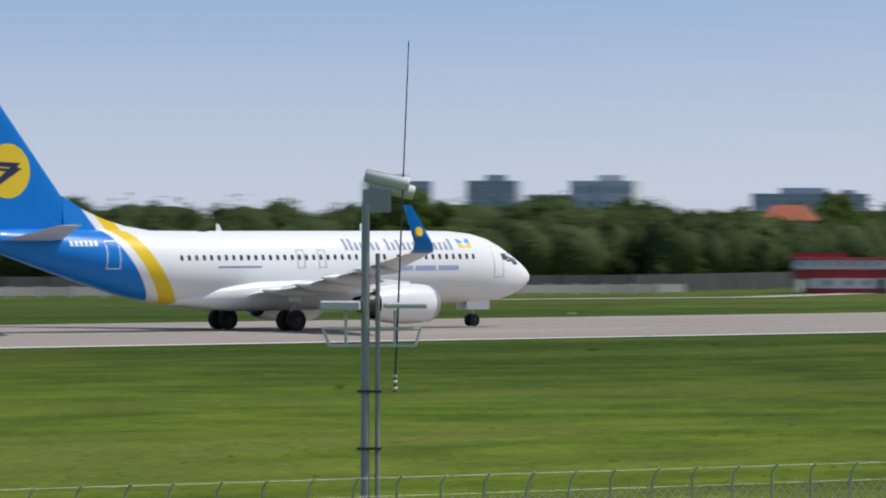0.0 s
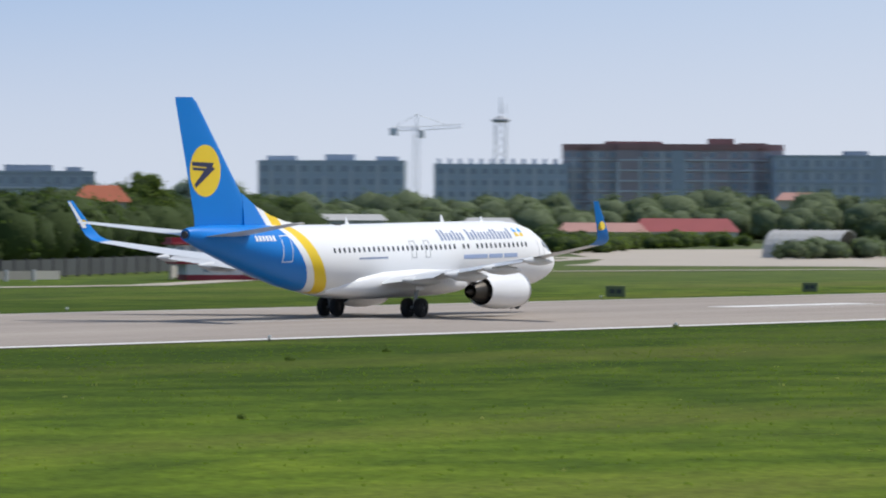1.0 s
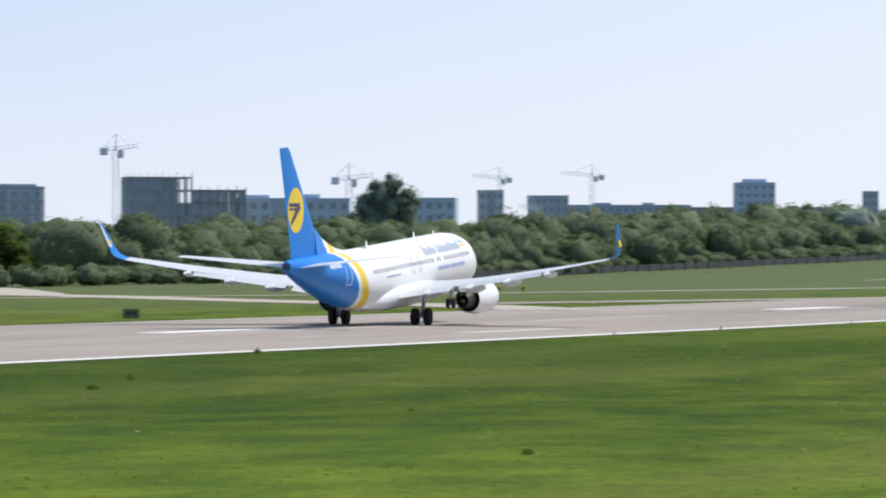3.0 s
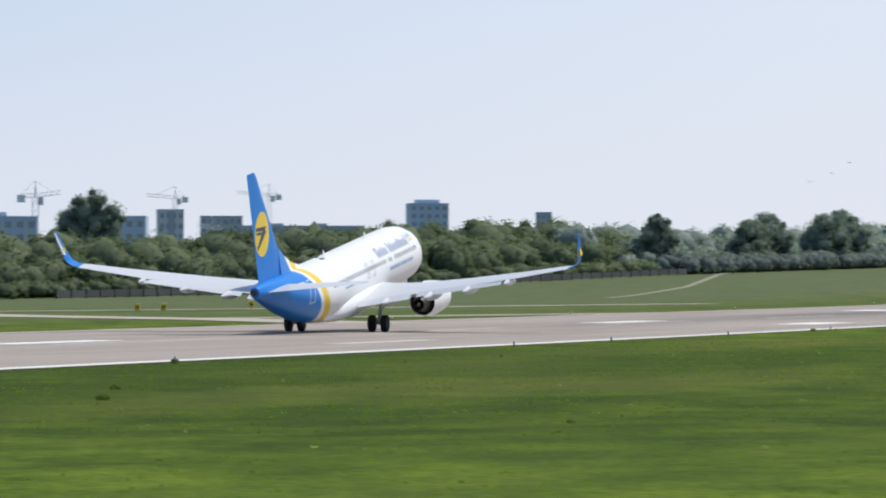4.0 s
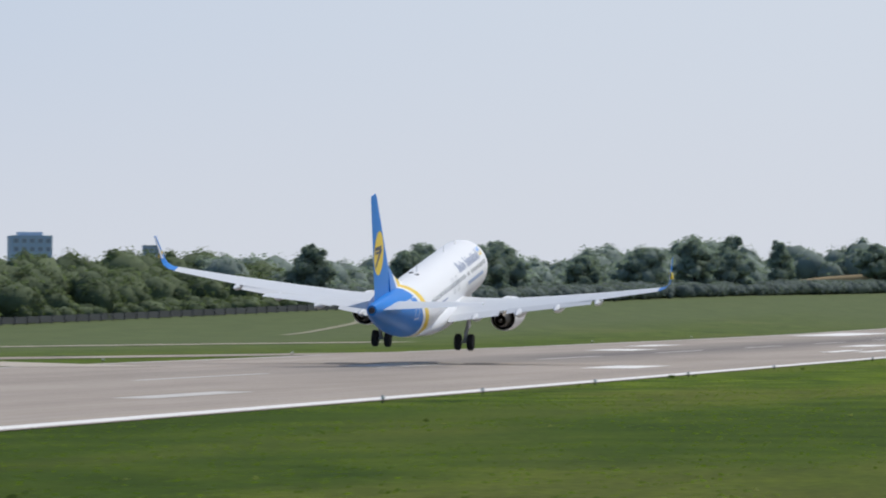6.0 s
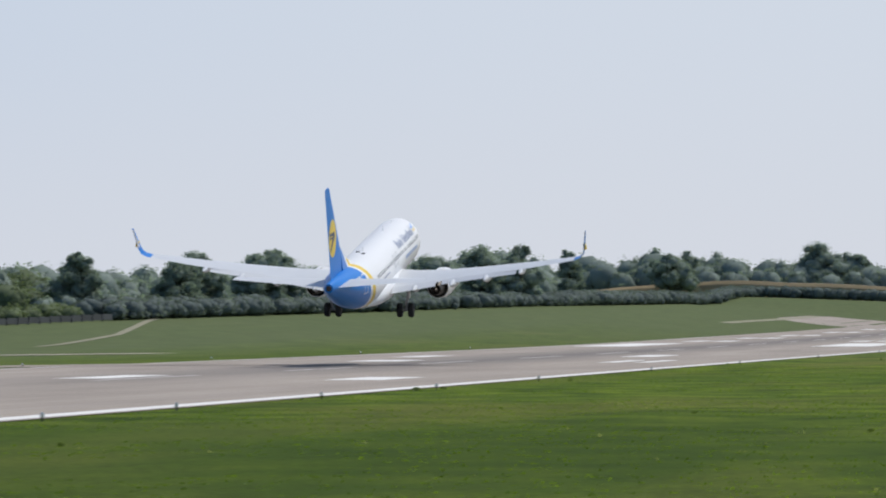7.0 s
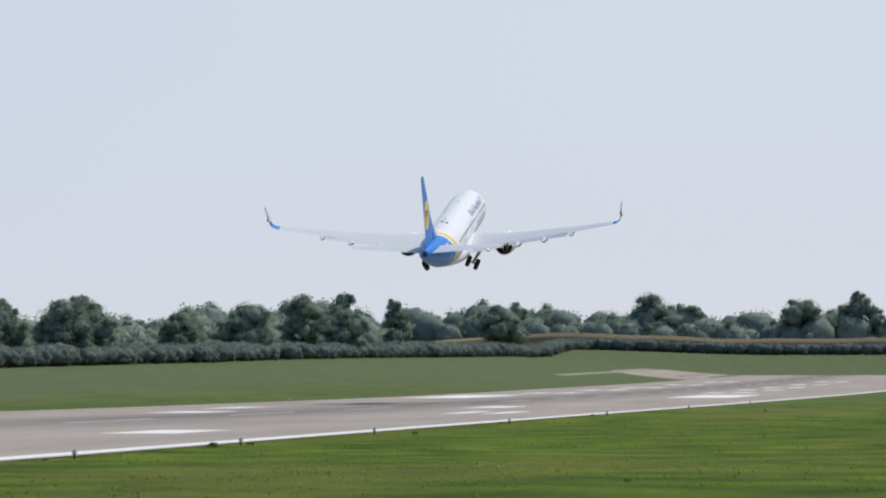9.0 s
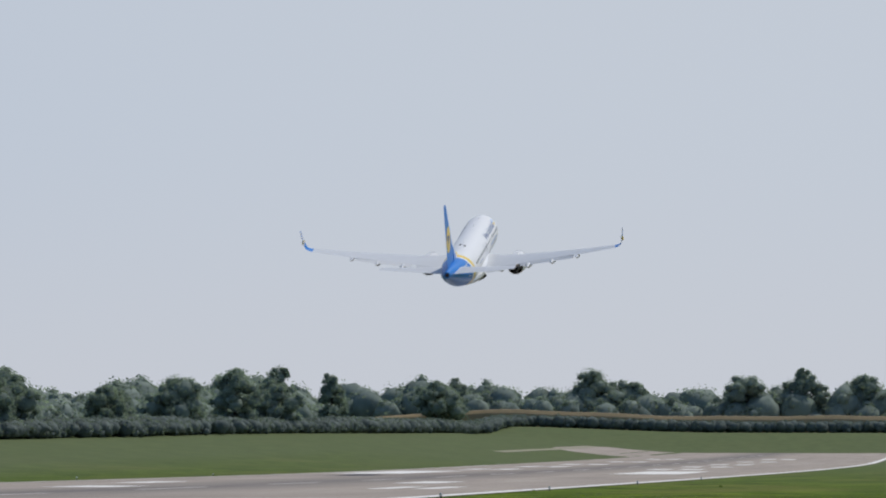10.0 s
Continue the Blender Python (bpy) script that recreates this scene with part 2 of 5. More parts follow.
def runway_material():
    m = material("worn_concrete_runway", (0.30, 0.28, 0.26), 0.9, spec=0.2)
    v = coords(m)
    s = axis(m, v)
    c = ramp(m, noise_node(m, v, 0.15, 6, (0.12, 1.2, 1)), [(0.3, (0.285, 0.247, 0.213)), (0.7, (0.375, 0.328, 0.285))])
    across = maths(m, "ABSOLUTE", maths(m, "SUBTRACT", s[1], 105.0))
    band = maths(m, "SUBTRACT", 1.0, maths(m, "MINIMUM", maths(m, "DIVIDE", across, 11.0), 1.0))
    along = maths(m, "MINIMUM", maths(m, "MAXIMUM", maths(m, "DIVIDE", maths(m, "SUBTRACT", s[0], 330.0), 160.0), 0.1), 1.0)
    rub = maths(m, "MULTIPLY", maths(m, "MULTIPLY", band, along), maths(m, "ADD", noise_node(m, v, 0.4, 4, (0.05, 2.0, 1)), 0.35))
    c = mix(m, rub, c, (0.155, 0.142, 0.135))
    slab = m.node_tree.nodes.new("ShaderNodeTexBrick")
    slab.offset = 0.0
    slab.inputs["Scale"].default_value = 0.16
    slab.inputs["Mortar Size"].default_value = 0.008
    slab.inputs["Color1"].default_value = (0.95, 0.95, 0.95, 1)
    slab.inputs["Color2"].default_value = (1, 1, 1, 1)
    slab.inputs["Mortar"].default_value = (0.72, 0.7, 0.68, 1)
    m.node_tree.links.new(v, slab.inputs["Vector"])
    c = mix(m, 1.0, c, slab.outputs[0], "MULTIPLY")
    return paint(m, c, noise_node(m, v, 6.0), 0.2)


M_GRASS, M_RUNWAY = grass_material(), runway_material()
M_CONCRETE = worn("pale_concrete", (0.46, 0.405, 0.335), 0.85, 0.25, 0.2)
M_LINE = worn("white_runway_paint", (0.80, 0.79, 0.76), 0.7, 0.2, 0.6)
M_LINE_OLD = worn("faded_white_runway_paint", (0.55, 0.53, 0.50), 0.75, 0.3, 0.4)


def sheet(xs, ys, lift=0.0):
    """A sheet over the ground between the grid lines xs and ys."""
    bm = bmesh.new()
    vs = [[bm.verts.new((x, y, ground_z(x, y) + lift)) for y in ys] for x in xs]
    for a, b in zip(vs, vs[1:]):
        for i in range(len(ys) - 1):
            bm.faces.new((a[i], b[i], b[i + 1], a[i + 1]))
    bmesh.ops.recalc_face_normals(bm, faces=bm.faces)
    if bm.faces[0].normal.z < 0:
        bmesh.ops.reverse_faces(bm, faces=bm.faces)
    return bm


def spaced(lo, hi, step):
    n = max(1, round((hi - lo) / step))
    return [lo + (hi - lo) * i / n for i in range(n + 1)]


XS = [-4500, -2500, -1200] + spaced(-600, 2000, 20) + [2300, 3000, 4600]
YS = [-4500, -2000, -800] + spaced(-200, 500, 10) + [700, 1100, 2000, 4600]
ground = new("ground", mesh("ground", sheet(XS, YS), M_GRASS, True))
tagged(ground, "mown green airfield grass with dry yellowish streaks", "grass", kind="structure")
runway = thing("runway", None, "worn pale concrete runway with white edge lines", "runway", kind="structure")


def eased(v):
    v = min(max(v, 0.0), 1.0)
    return v * v * (3 - 2 * v)


def near_edge(x):
    return 80.0 - 13.0 * eased((x - 400) / 800)


def far_edge(x):
    return 127.5 + 6.0 * eased((x - 700) / 500) + 28.0 * eased((x - 1440) / 130)


def band(xs, rows, lift):
    """A strip over the ground between lines that are given as functions of x."""
    bm = bmesh.new()
    vs = [[bm.verts.new((x, f(x), ground_z(x, f(x)) + lift)) for f in rows] for x in xs]
    for a, b in zip(vs, vs[1:]):
        for i in range(len(rows) - 1):
            bm.faces.new((a[i], b[i], b[i + 1], a[i + 1]))
    return bm


ALONG = spaced(-600, 1780, 20)
part("pavement", band(ALONG, [functools.partial(lambda k, x: near_edge(x) + (far_edge(x) - near_edge(x)) * k, k / 10) for k in range(11)], 0.03), M_RUNWAY, runway, smooth=True)


def marking(name, x0, x1, y0, y1, mat=None):
    return part(name, sheet(spaced(x0, x1, 20), [y0, y1], 0.036), mat or M_LINE, runway)


part("edge_line", band(ALONG, [lambda x: near_edge(x) + 0.4, lambda x: near_edge(x) + 1.6], 0.036), M_LINE, runway)
part("edge_line", band(spaced(-600, 1280, 20), [lambda x: far_edge(x) - 1.3, lambda x: far_edge(x) - 0.6], 0.036), M_LINE_OLD, runway)


# ---- the airliner: x forward, y to its left, z up, on the ground under the main gear ----
HULL = [(20.0, 2.72, 0.04, 0.04), (19.85, 2.72, 0.28, 0.27), (19.5, 2.74, 0.56, 0.56), (19.0, 2.78, 0.82, 0.86), (18.3, 2.86, 1.09, 1.18),
        (17.4, 3.0, 1.38, 1.52), (16.4, 3.16, 1.62, 1.78), (15.2, 3.28, 1.78, 1.93), (13.8, 3.34, 1.86, 1.99), (12, 3.35, 1.88, 2.0),
        (6, 3.35, 1.88, 2.0), (0, 3.35, 1.88, 2.0), (-4.5, 3.35, 1.88, 2.0), (-7, 3.44, 1.87, 1.93), (-9.5, 3.68, 1.77, 1.72), (-12, 4.03, 1.52, 1.42),
        (-14.3, 4.38, 1.17, 1.10), (-16.3, 4.68, 0.80, 0.80), (-17.6, 4.86, 0.54, 0.57), (-18.3, 4.95, 0.38, 0.42), (-18.6, 4.98, 0.30, 0.33)]


def hull_at(x):
    rows = HULL
    for a, b in zip(rows, rows[1:]):
        if a[0] >= x >= b[0]:
            k = (a[0] - x) / (a[0] - b[0])
            return tuple(p + (q - p) * k for p, q in zip(a, b))
    return rows[0] if x > rows[0][0] else rows[-1]


def on_hull(x, z, side, out=0.012):
    """The point of the hull's skin at station x and height z; side 1 is the left."""
    _, zc, ry, rz = hull_at(x)
    s = min(max((z - zc) / rz, -1), 1)
    return (x, side * (ry * math.sqrt(1 - s * s) + out), z)


def decal(x0, x1, z0, z1, side, out=0.012, lean=0.0, rows=4):
    """A thin plate that follows the hull."""
    bm = bmesh.new()
    ring = []
    for i in range(rows + 1):
        z = z0 + (z1 - z0) * i / rows
        dx = lean * (z - z0)
        ring.append([bm.verts.new(on_hull(x + dx, z, side, out)) for x in (x0, x1)])
    for a, b in zip(ring, ring[1:]):
        bm.faces.new((a[0], a[1], b[1], b[0]))
    r = bmesh.ops.extrude_face_region(bm, geom=bm.faces[:])
    bmesh.ops.translate(bm, verts=[v for v in r["geom"] if isinstance(v, bmesh.types.BMVert)], vec=(0, -side * (out - 0.002), 0))
    bmesh.ops.recalc_face_normals(bm, faces=bm.faces)
    return bm


def airfoil(le, te, y, z, thick, n=9, twist=0.0, vertical=False, lean=0.0):
    """A wing section between le and te (x places) at y, z."""
    c = le - te
    pts = []
    ks = [(1 - math.cos(math.pi * i / n)) / 2 for i in range(n + 1)]
    for k, sgn in [(k, 1) for k in ks] + [(k, -1) for k in ks[-2:0:-1]]:
        t = 2.6 * thick * c * (0.2969 * math.sqrt(k) - 0.126 * k - 0.3516 * k * k + 0.2843 * k ** 3 - 0.1015 * k ** 4) * (1.15 if sgn > 0 else 0.85)
        x = le - k * c
        h = sgn * t - twist * (k - 0.4) * c
        pts.append((x, y + h, z) if vertical else (x, y - lean * h, z + h))
    return pts


def wing_z(y):
    s = (abs(y) - 1.6) / 15.5
    return 2.2 + 1.75 * s + 0.5 * s * s


WING = [(1.2, 7.1, -1.9, 0.13), (1.9, 6.5, -1.75, 0.13), (3.4, 5.0, -1.55, 0.125), (5.6, 3.45, -1.35, 0.115), (9.0, 1.7, -2.05, 0.11),
        (13.0, -0.35, -2.95, 0.10), (16.6, -2.2, -3.78, 0.10)]


def wing_mesh(side):
    rings = [airfoil(le, te, side * y, wing_z(y), th, twist=0.03) for y, le, te, th in WING]
    return loft(rings)


def winglet_mesh(side):
    rings = []
    for y, z, le, te, lean in ((16.6, wing_z(16.6), -2.2, -3.78, 0.0), (17.0, wing_z(17.0) + 0.05, -2.45, -3.9, 0.25), (17.3, wing_z(17.0) + 0.28, -2.75, -4.05, 0.75),
                               (17.45, wing_z(17.0) + 0.7, -3.15, -4.3, 1.0), (17.6, wing_z(17.0) + 1.5, -3.9, -4.75, 1.0), (17.76, wing_z(17.0) + 2.35, -4.7, -5.25, 1.0)):
        ring = airfoil(le, te, 0, 0, 0.10)
        a = lean * radians(79)
        rings.append([(px, side * (y - pz * math.sin(a)), z + pz * math.cos(a)) for px, _, pz in ring])
    return loft(rings)


def stab_mesh(side):
    return loft([airfoil(le, te, side * y, z, 0.09) for y, z, le, te in ((0.3, 4.85, -13.3, -17.5), (1.2, 4.95, -14.0, -17.6), (7.0, 5.62, -17.35, -18.85), (7.17, 5.64, -17.7, -18.9))])


def fin_mesh():
    rows = ((4.9, -11.4, -17.7, 0.075), (5.9, -12.2, -17.75, 0.075), (8.0, -13.95, -18.3, 0.075), (12.2, -17.5, -19.45, 0.075), (12.45, -17.9, -19.5, 0.06))
    return loft([airfoil(le, te, 0, z, th, vertical=True) for z, le, te, th in rows])


def dorsal_mesh():
    rings = []
    for x, top, w in ((-7.4, 5.38, 0.05), (-9, 5.6, 0.14), (-10.4, 5.95, 0.2), (-11.8, 6.45, 0.24), (-13.2, 7.2, 0.2)):
        base = hull_at(x)[1] + hull_at(x)[3] - 0.25
        rings.append([(x, w, base), (x, w * 0.6, (base + top) / 2), (x, 0.02, top), (x, -0.02, top), (x, -w * 0.6, (base + top) / 2), (x, -w, base)])
    return loft(rings)


def belly_mesh():
    rings = []
    for x, w, lo, hi in ((9.0, 0.9, 1.42, 1.8), (7.6, 1.6, 1.2, 2.4), (5.5, 2.05, 1.08, 2.9), (2, 2.15, 1.03, 3.0), (-1.5, 2.12, 1.05, 2.9), (-3.8, 1.8, 1.15, 2.6), (-6.2, 0.9, 1.42, 1.9)):
        zc, rz = (lo + hi) / 2, (hi - lo) / 2
        rings.append([(x, w * math.copysign(abs(math.cos(a)) ** 0.7, math.cos(a)), zc + rz * math.copysign(abs(math.sin(a)) ** 0.8, math.sin(a)))
                      for a in (2 * math.pi * i / 20 for i in range(20))])
    return loft(rings)


def wheel_mesh(r, w):
    prof = [(-w / 2, r * 0.45), (-w / 2, r * 0.8), (-w * 0.42, r * 0.95), (-w * 0.2, r), (w * 0.2, r), (w * 0.42, r * 0.95), (w / 2, r * 0.8), (w / 2, r * 0.45)]
    return spin(prof, 22, pose(0, 0, 0, 0, 0, 90))


def rim_mesh(r, w):
    prof = [(-w * 0.5, 0.0), (-w * 0.5, r * 0.2), (-w * 0.3, r * 0.32), (-w * 0.46, r * 0.47), (w * 0.46, r * 0.47), (w * 0.3, r * 0.32), (w * 0.5, r * 0.2), (w * 0.5, 0.0)]
    return spin(prof, 18, pose(0, 0, 0, 0, 0, 90))


def wheel(parent, at, r, w):
    t = part("tyre", wheel_mesh(r, w), M_TYRE, parent, "black rubber tyre", True, at)
    part("rim", rim_mesh(r, w), M_DARK, t, "grey metal rim", True)
    return t


airliner = thing("airliner", None, "white twin-engine airliner with blue tail and yellow sash taking off", "airplane")
hull_rings = []
NR = 36
for x, zc, ry, rz in HULL:
    hull_rings.append([(x, ry * math.cos(2 * math.pi * i / NR), zc + rz * math.sin(2 * math.pi * i / NR)) for i in range(NR)])
fuselage = part("fuselage", loft(hull_rings), M_LIVERY, airliner, "white fuselage with yellow sash and blue rear", True)
part("belly_fairing", belly_mesh(), M_WHITE, airliner, "light grey belly fairing", True)
fin = part("tail_fin", fin_mesh(), M_BLUE, airliner, "blue tail fin", True)
part("dorsal_fin", dorsal_mesh(), M_LIVERY, airliner, smooth=True)
bm = spin([(-18.55, 0.22), (-18.72, 0.2), (-18.74, 0.0)], 14, Matrix.Translation((0, 0, 4.98)))
part("exhaust", bm, M_DARK, airliner, "dark auxiliary exhaust outlet")

# tail emblem: a yellow disc with a dark swept shape on either face of the fin
def fin_side(x, z, side, lift):
    """The fin's skin at x, z on one side."""
    zs, les, tes = (4.9, 5.9, 8.0, 12.2, 12.45), (-11.4, -12.2, -13.95, -17.5, -17.9), (-17.7, -17.75, -18.3, -19.45, -19.5)
    le, te = float(np.interp(z, zs, les)), float(np.interp(z, zs, tes))
    c = le - te
    k = min(max((le - x) / c, 0.0), 1.0)
    t = 2.6 * 0.075 * c * (0.2969 * math.sqrt(k) - 0.126 * k - 0.3516 * k * k + 0.2843 * k ** 3 - 0.1015 * k ** 4)
    return (x, side * (t * (1.15 if side > 0 else 0.85) + lift), z)


for side in (1, -1):
    cx, cz, n = -16.75, 8.45, 40
    rings = [[fin_side(cx + q * math.cos(2 * math.pi * i / n), cz + q * math.sin(2 * math.pi * i / n), side, 0.012) for i in range(n)] for q in (1.42, 1.1, 0.8, 0.5, 0.25, 0.02)]
    part("emblem", loft([[(x, y - side * 0.03, z) for x, y, z in rings[0]]] + rings), M_YELLOW, fin, "yellow disc emblem")
    for quad in (((-1.25, 0.5), (0.8, 0.42), (0.55, 0.16), (-1.2, 0.28)), ((-1.2, 0.2), (0.4, 0.1), (0.3, -0.04), (-1.15, 0.04)), ((0.9, 0.12), (0.25, 0.3), (-1.0, -0.72), (-0.9, -0.95))):
        rows = []
        for a in range(9):
            u = a / 8
            p = [quad[0][k] + (quad[1][k] - quad[0][k]) * u for k in (0, 1)]
            q = [quad[3][k] + (quad[2][k] - quad[3][k]) * u for k in (0, 1)]
            rows.append([fin_side(cx + p[0] + (q[0] - p[0]) * v, cz + p[1] + (q[1] - p[1]) * v, side, o) for v, o in ((0.0, 0.0), (0.0, 0.02), (0.5, 0.02), (1.0, 0.02), (1.0, 0.0))])
        part("swept_mark", loft(rows, closed=False, caps=False), M_NAVY, fin, "dark navy swept mark")

wings = []
for side in (1, -1):
    wing = part("wing", wing_mesh(side), M_WING, airliner, "light grey swept wing", True)
    wl_ = part("winglet", winglet_mesh(side), M_BLUE, airliner, "blue upturned winglet", True)
    wings += [(wing, side), (wl_, side)]
    bm = bmesh.new()
    bmesh.ops.create_cone(bm, cap_ends=True, segments=20, radius1=0.24, radius2=0.24, depth=0.19,
                          matrix=Matrix.Translation((-4.02, side * 17.55, wing_z(17.0) + 1.0)) @ pose(0, 0, 0, 90 + side * 11, 0, 0))
    part("emblem", bm, M_YELLOW, wl_, "small yellow disc")
    bm = loft([[(te + (le - te) * k, side * (y - 0.07 * (le - te) - o), z) for k, o in ((0.06, -0.05), (0.36, 0.0), (0.36, 0.012), (0.06, -0.038))]
               for y, z, le, te in ((17.45, wing_z(17.0) + 0.75, -3.15, -4.3), (17.6, wing_z(17.0) + 1.5, -3.9, -4.75), (17.75, wing_z(17.0) + 2.3, -4.66, -5.22))])
    part("stripe", bm, M_WHITE, wl_, "white inner stripe")
    part("tailplane", stab_mesh(side), M_WING, airliner, "light grey tailplane", True)
    for y, size in ((3.9, 1.15), (6.9, 1.3), (9.6, 1.2), (12.4, 0.9)):
        te = np.interp(y, [w[0] for w in WING], [w[2] for w in WING])
        z = wing_z(y) - 0.28 * size
        rows = [(2.2, 0.02), (1.6, 0.16), (0.6, 0.26), (-0.4, 0.24), (-1.1, 0.12), (-1.45, 0.02)]
        bm = spin([(p * size, q * size) for p, q in rows], 12, Matrix.Translation((te + 0.25, side * y, z)) @ pose(0, 0, 0, 0, 3, 0))
        part("flap_fairing", bm, M_WING, wing, smooth=True)
    rows = []
    for y, drop in ((2.1, 0.30), (5.5, 0.28)):
        te = np.interp(y, [w[0] for w in WING], [w[2] for w in WING])
        rows.append(airfoil(te + 0.55, te - 0.75, side * y, wing_z(y) - drop * 0.4, 0.12, twist=0.25))
    part("flap", loft(rows), M_WING, wing, "slightly lowered flap", True)
    rows = []
    for y in (6.0, 12.0):
        te = np.interp(y, [w[0] for w in WING], [w[2] for w in WING])
        rows.append(airfoil(te + 0.45, te - 0.55, side * y, wing_z(y) - 0.1, 0.12, twist=0.25))
    part("flap", loft(rows), M_WING, wing, "slightly lowered flap", True)
    # engine
    m = Matrix.Translation((-0.55, side * 4.83, 1.42))
    prof = [(6.9, 0.0), (6.9, 0.74), (8.2, 0.77), (8.6, 0.83), (8.72, 0.9), (8.6, 0.97), (8.0, 1.05), (7.0, 1.09), (6.0, 1.06), (5.2, 0.97), (4.55, 0.86), (4.55, 0.82), (5.4, 0.86), (5.4, 0.5)]
    engine = part("engine", spin(prof, 32, m), M_WHITE, airliner, "white engine nacelle", True)
    part("inlet_lip", spin([(8.45, 0.80), (8.6, 0.82), (8.735, 0.9), (8.6, 0.985), (8.4, 1.005)], 32, m), M_STEEL, engine, "polished metal inlet lip", True)
    part("fan", spin([(7.6, 0.0), (7.2, 0.2), (7.0, 0.3), (6.95, 0.74)], 24, m), M_DARK, engine, "dark fan", True)
    part("core_nozzle", spin([(5.3, 0.66), (4.4, 0.6), (3.7, 0.45), (3.45, 0.4), (3.45, 0.36), (4.0, 0.36)], 24, m), M_HOT, engine, "heat-stained core nozzle", True)
    # black ring stands in for the shade inside the open duct
    part("duct_shade_ring", spin([(4.75, 0.835), (4.72, 0.5)], 32, m), M_TYRE, engine, "black ring for the shaded bypass duct")
    part("exhaust_cone", spin([(4.1, 0.3), (3.5, 0.22), (2.9, 0.03), (2.88, 0.0)], 18, m), M_HOT, engine, smooth=True)
    bm = loft([[(x, side * 4.83 - 0.2, z0), (x, side * 4.83 + 0.2, z0), (x, side * 4.83 + 0.16, z1), (x, side * 4.83 - 0.16, z1)]
               for x, z0, z1 in ((6.6, 2.45, 2.6), (5.0, 2.3, 2.75), (3.4, 1.95, 2.6), (1.6, 2.1, 2.45))])
    part("pylon", bm, M_WHITE, airliner, "white engine pylon")

# cabin windows, doors and cockpit panes
bm = bmesh.new()
n = 12
ring = [bm.verts.new((0.105 * math.copysign(abs(math.cos(a)) ** 0.7, math.cos(a)), 0.0, 0.16 * math.copysign(abs(math.sin(a)) ** 0.7, math.sin(a)))) for a in (2 * math.pi * i / n for i in range(n))]
bm.faces.new(ring)
r = bmesh.ops.extrude_face_region(bm, geom=bm.faces[:])
bmesh.ops.translate(bm, verts=[v for v in r["geom"] if isinstance(v, bmesh.types.BMVert)], vec=(0, 0.03, 0))
bmesh.ops.recalc_face_normals(bm, faces=bm.faces)
pane = mesh("cabin_window", bm, M_PANE)
for side in (1, -1):
    for i in range(42):
        x = 14.2 - 0.508 * i
        if i in (12, 15) or -10 > x:
            continue
        p = on_hull(x, 3.93, side, 0.004 if side < 0 else -0.026)
        part("cabin_window", pane, None, fuselage, at=Matrix.Translation(p) @ pose(0, 0, 0, (16 if side > 0 else -16), 0, 0))


def door_frame(x, z0, z1, w, mat, side):
    bm = bmesh.new()
    t = 0.05
    for a, b, c, d in ((x - w / 2, x - w / 2 + t, z0, z1), (x + w / 2 - t, x + w / 2, z0, z1), (x - w / 2, x + w / 2, z0, z0 + t), (x - w / 2, x + w / 2, z1 - t, z1)):
        b2 = decal(a, b, c, d, side, 0.014)
        me = bpy.data.meshes.new("tmp")
        b2.to_mesh(me)
        b2.free()
        bm.from_mesh(me)
        bpy.data.meshes.remove(me)
    part("door_outline", bm, mat, fuselage)


M_SEAM = material("grey_panel_seam", (0.45, 0.46, 0.48), 0.5)
for side in (1, -1):
    door_frame(16.3, 2.75, 4.5, 0.86, M_SEAM, side)
    door_frame(-11.0, 3.35, 4.85, 0.85, M_BARS, side)
    for x in (1.6, 3.1):
        door_frame(x, 3.35, 4.35, 0.55, M_SEAM, side)
    for x0, x1, z0, z1 in ((17.75, 18.3, 3.45, 3.85), (17.15, 17.68, 3.62, 4.1), (16.75, 17.1, 3.72, 4.08)):
        part("cockpit_window", decal(x0, x1, z0, z1, side, 0.014, -0.25), M_PANE, fuselage, "dark cockpit pane", True)
    # lettering as plain bars
    x = 5.0
    for k, hgt in enumerate((0.72, 0.72, 0.5, 0.5, 0.66, 0.5, 0.5, 0, 0.72, 0.5, 0.66, 0.5, 0.5, 0.5, 0.5, 0.66, 0.66, 0.5, 0.5, 0.5, 0.72)):
        if hgt:
            xx = x if side < 0 else 18.0 - x
            part("lettering_bar", decal(xx - 0.11, xx + 0.11, 4.3, 4.3 + hgt * 0.85, side, 0.01, 0.0, 3), M_LETTER, fuselage, "slate-blue bar of lettering")
        x += 0.385
    part("flag", decal(13.3, 14.3, 4.66, 4.9, side, 0.01), M_SKYBLUE, fuselage, "sky-blue flag stripe")
    part("flag", decal(13.3, 14.3, 4.42, 4.655, side, 0.01), M_YELLOW, fuselage, "yellow flag stripe")
    for a, b in ((7.0, 9.6), (9.8, 11.3), (11.5, 13.0)):
        part("lettering_bar", decal(a, b, 3.2, 3.44, side, 0.01), M_LETTER2, fuselage, "blue bar of small lettering")
    part("lettering_bar", decal(-4.2, -1.2, 3.38, 3.48, side, 0.01), M_LETTER, fuselage)
    for k in range(6):
        a = -13.6 + 0.3 * k
        part("lettering_bar", decal(a, a + 0.2, 4.55, 4.85, side, 0.012), M_BARS, fuselage, "white bar of lettering")
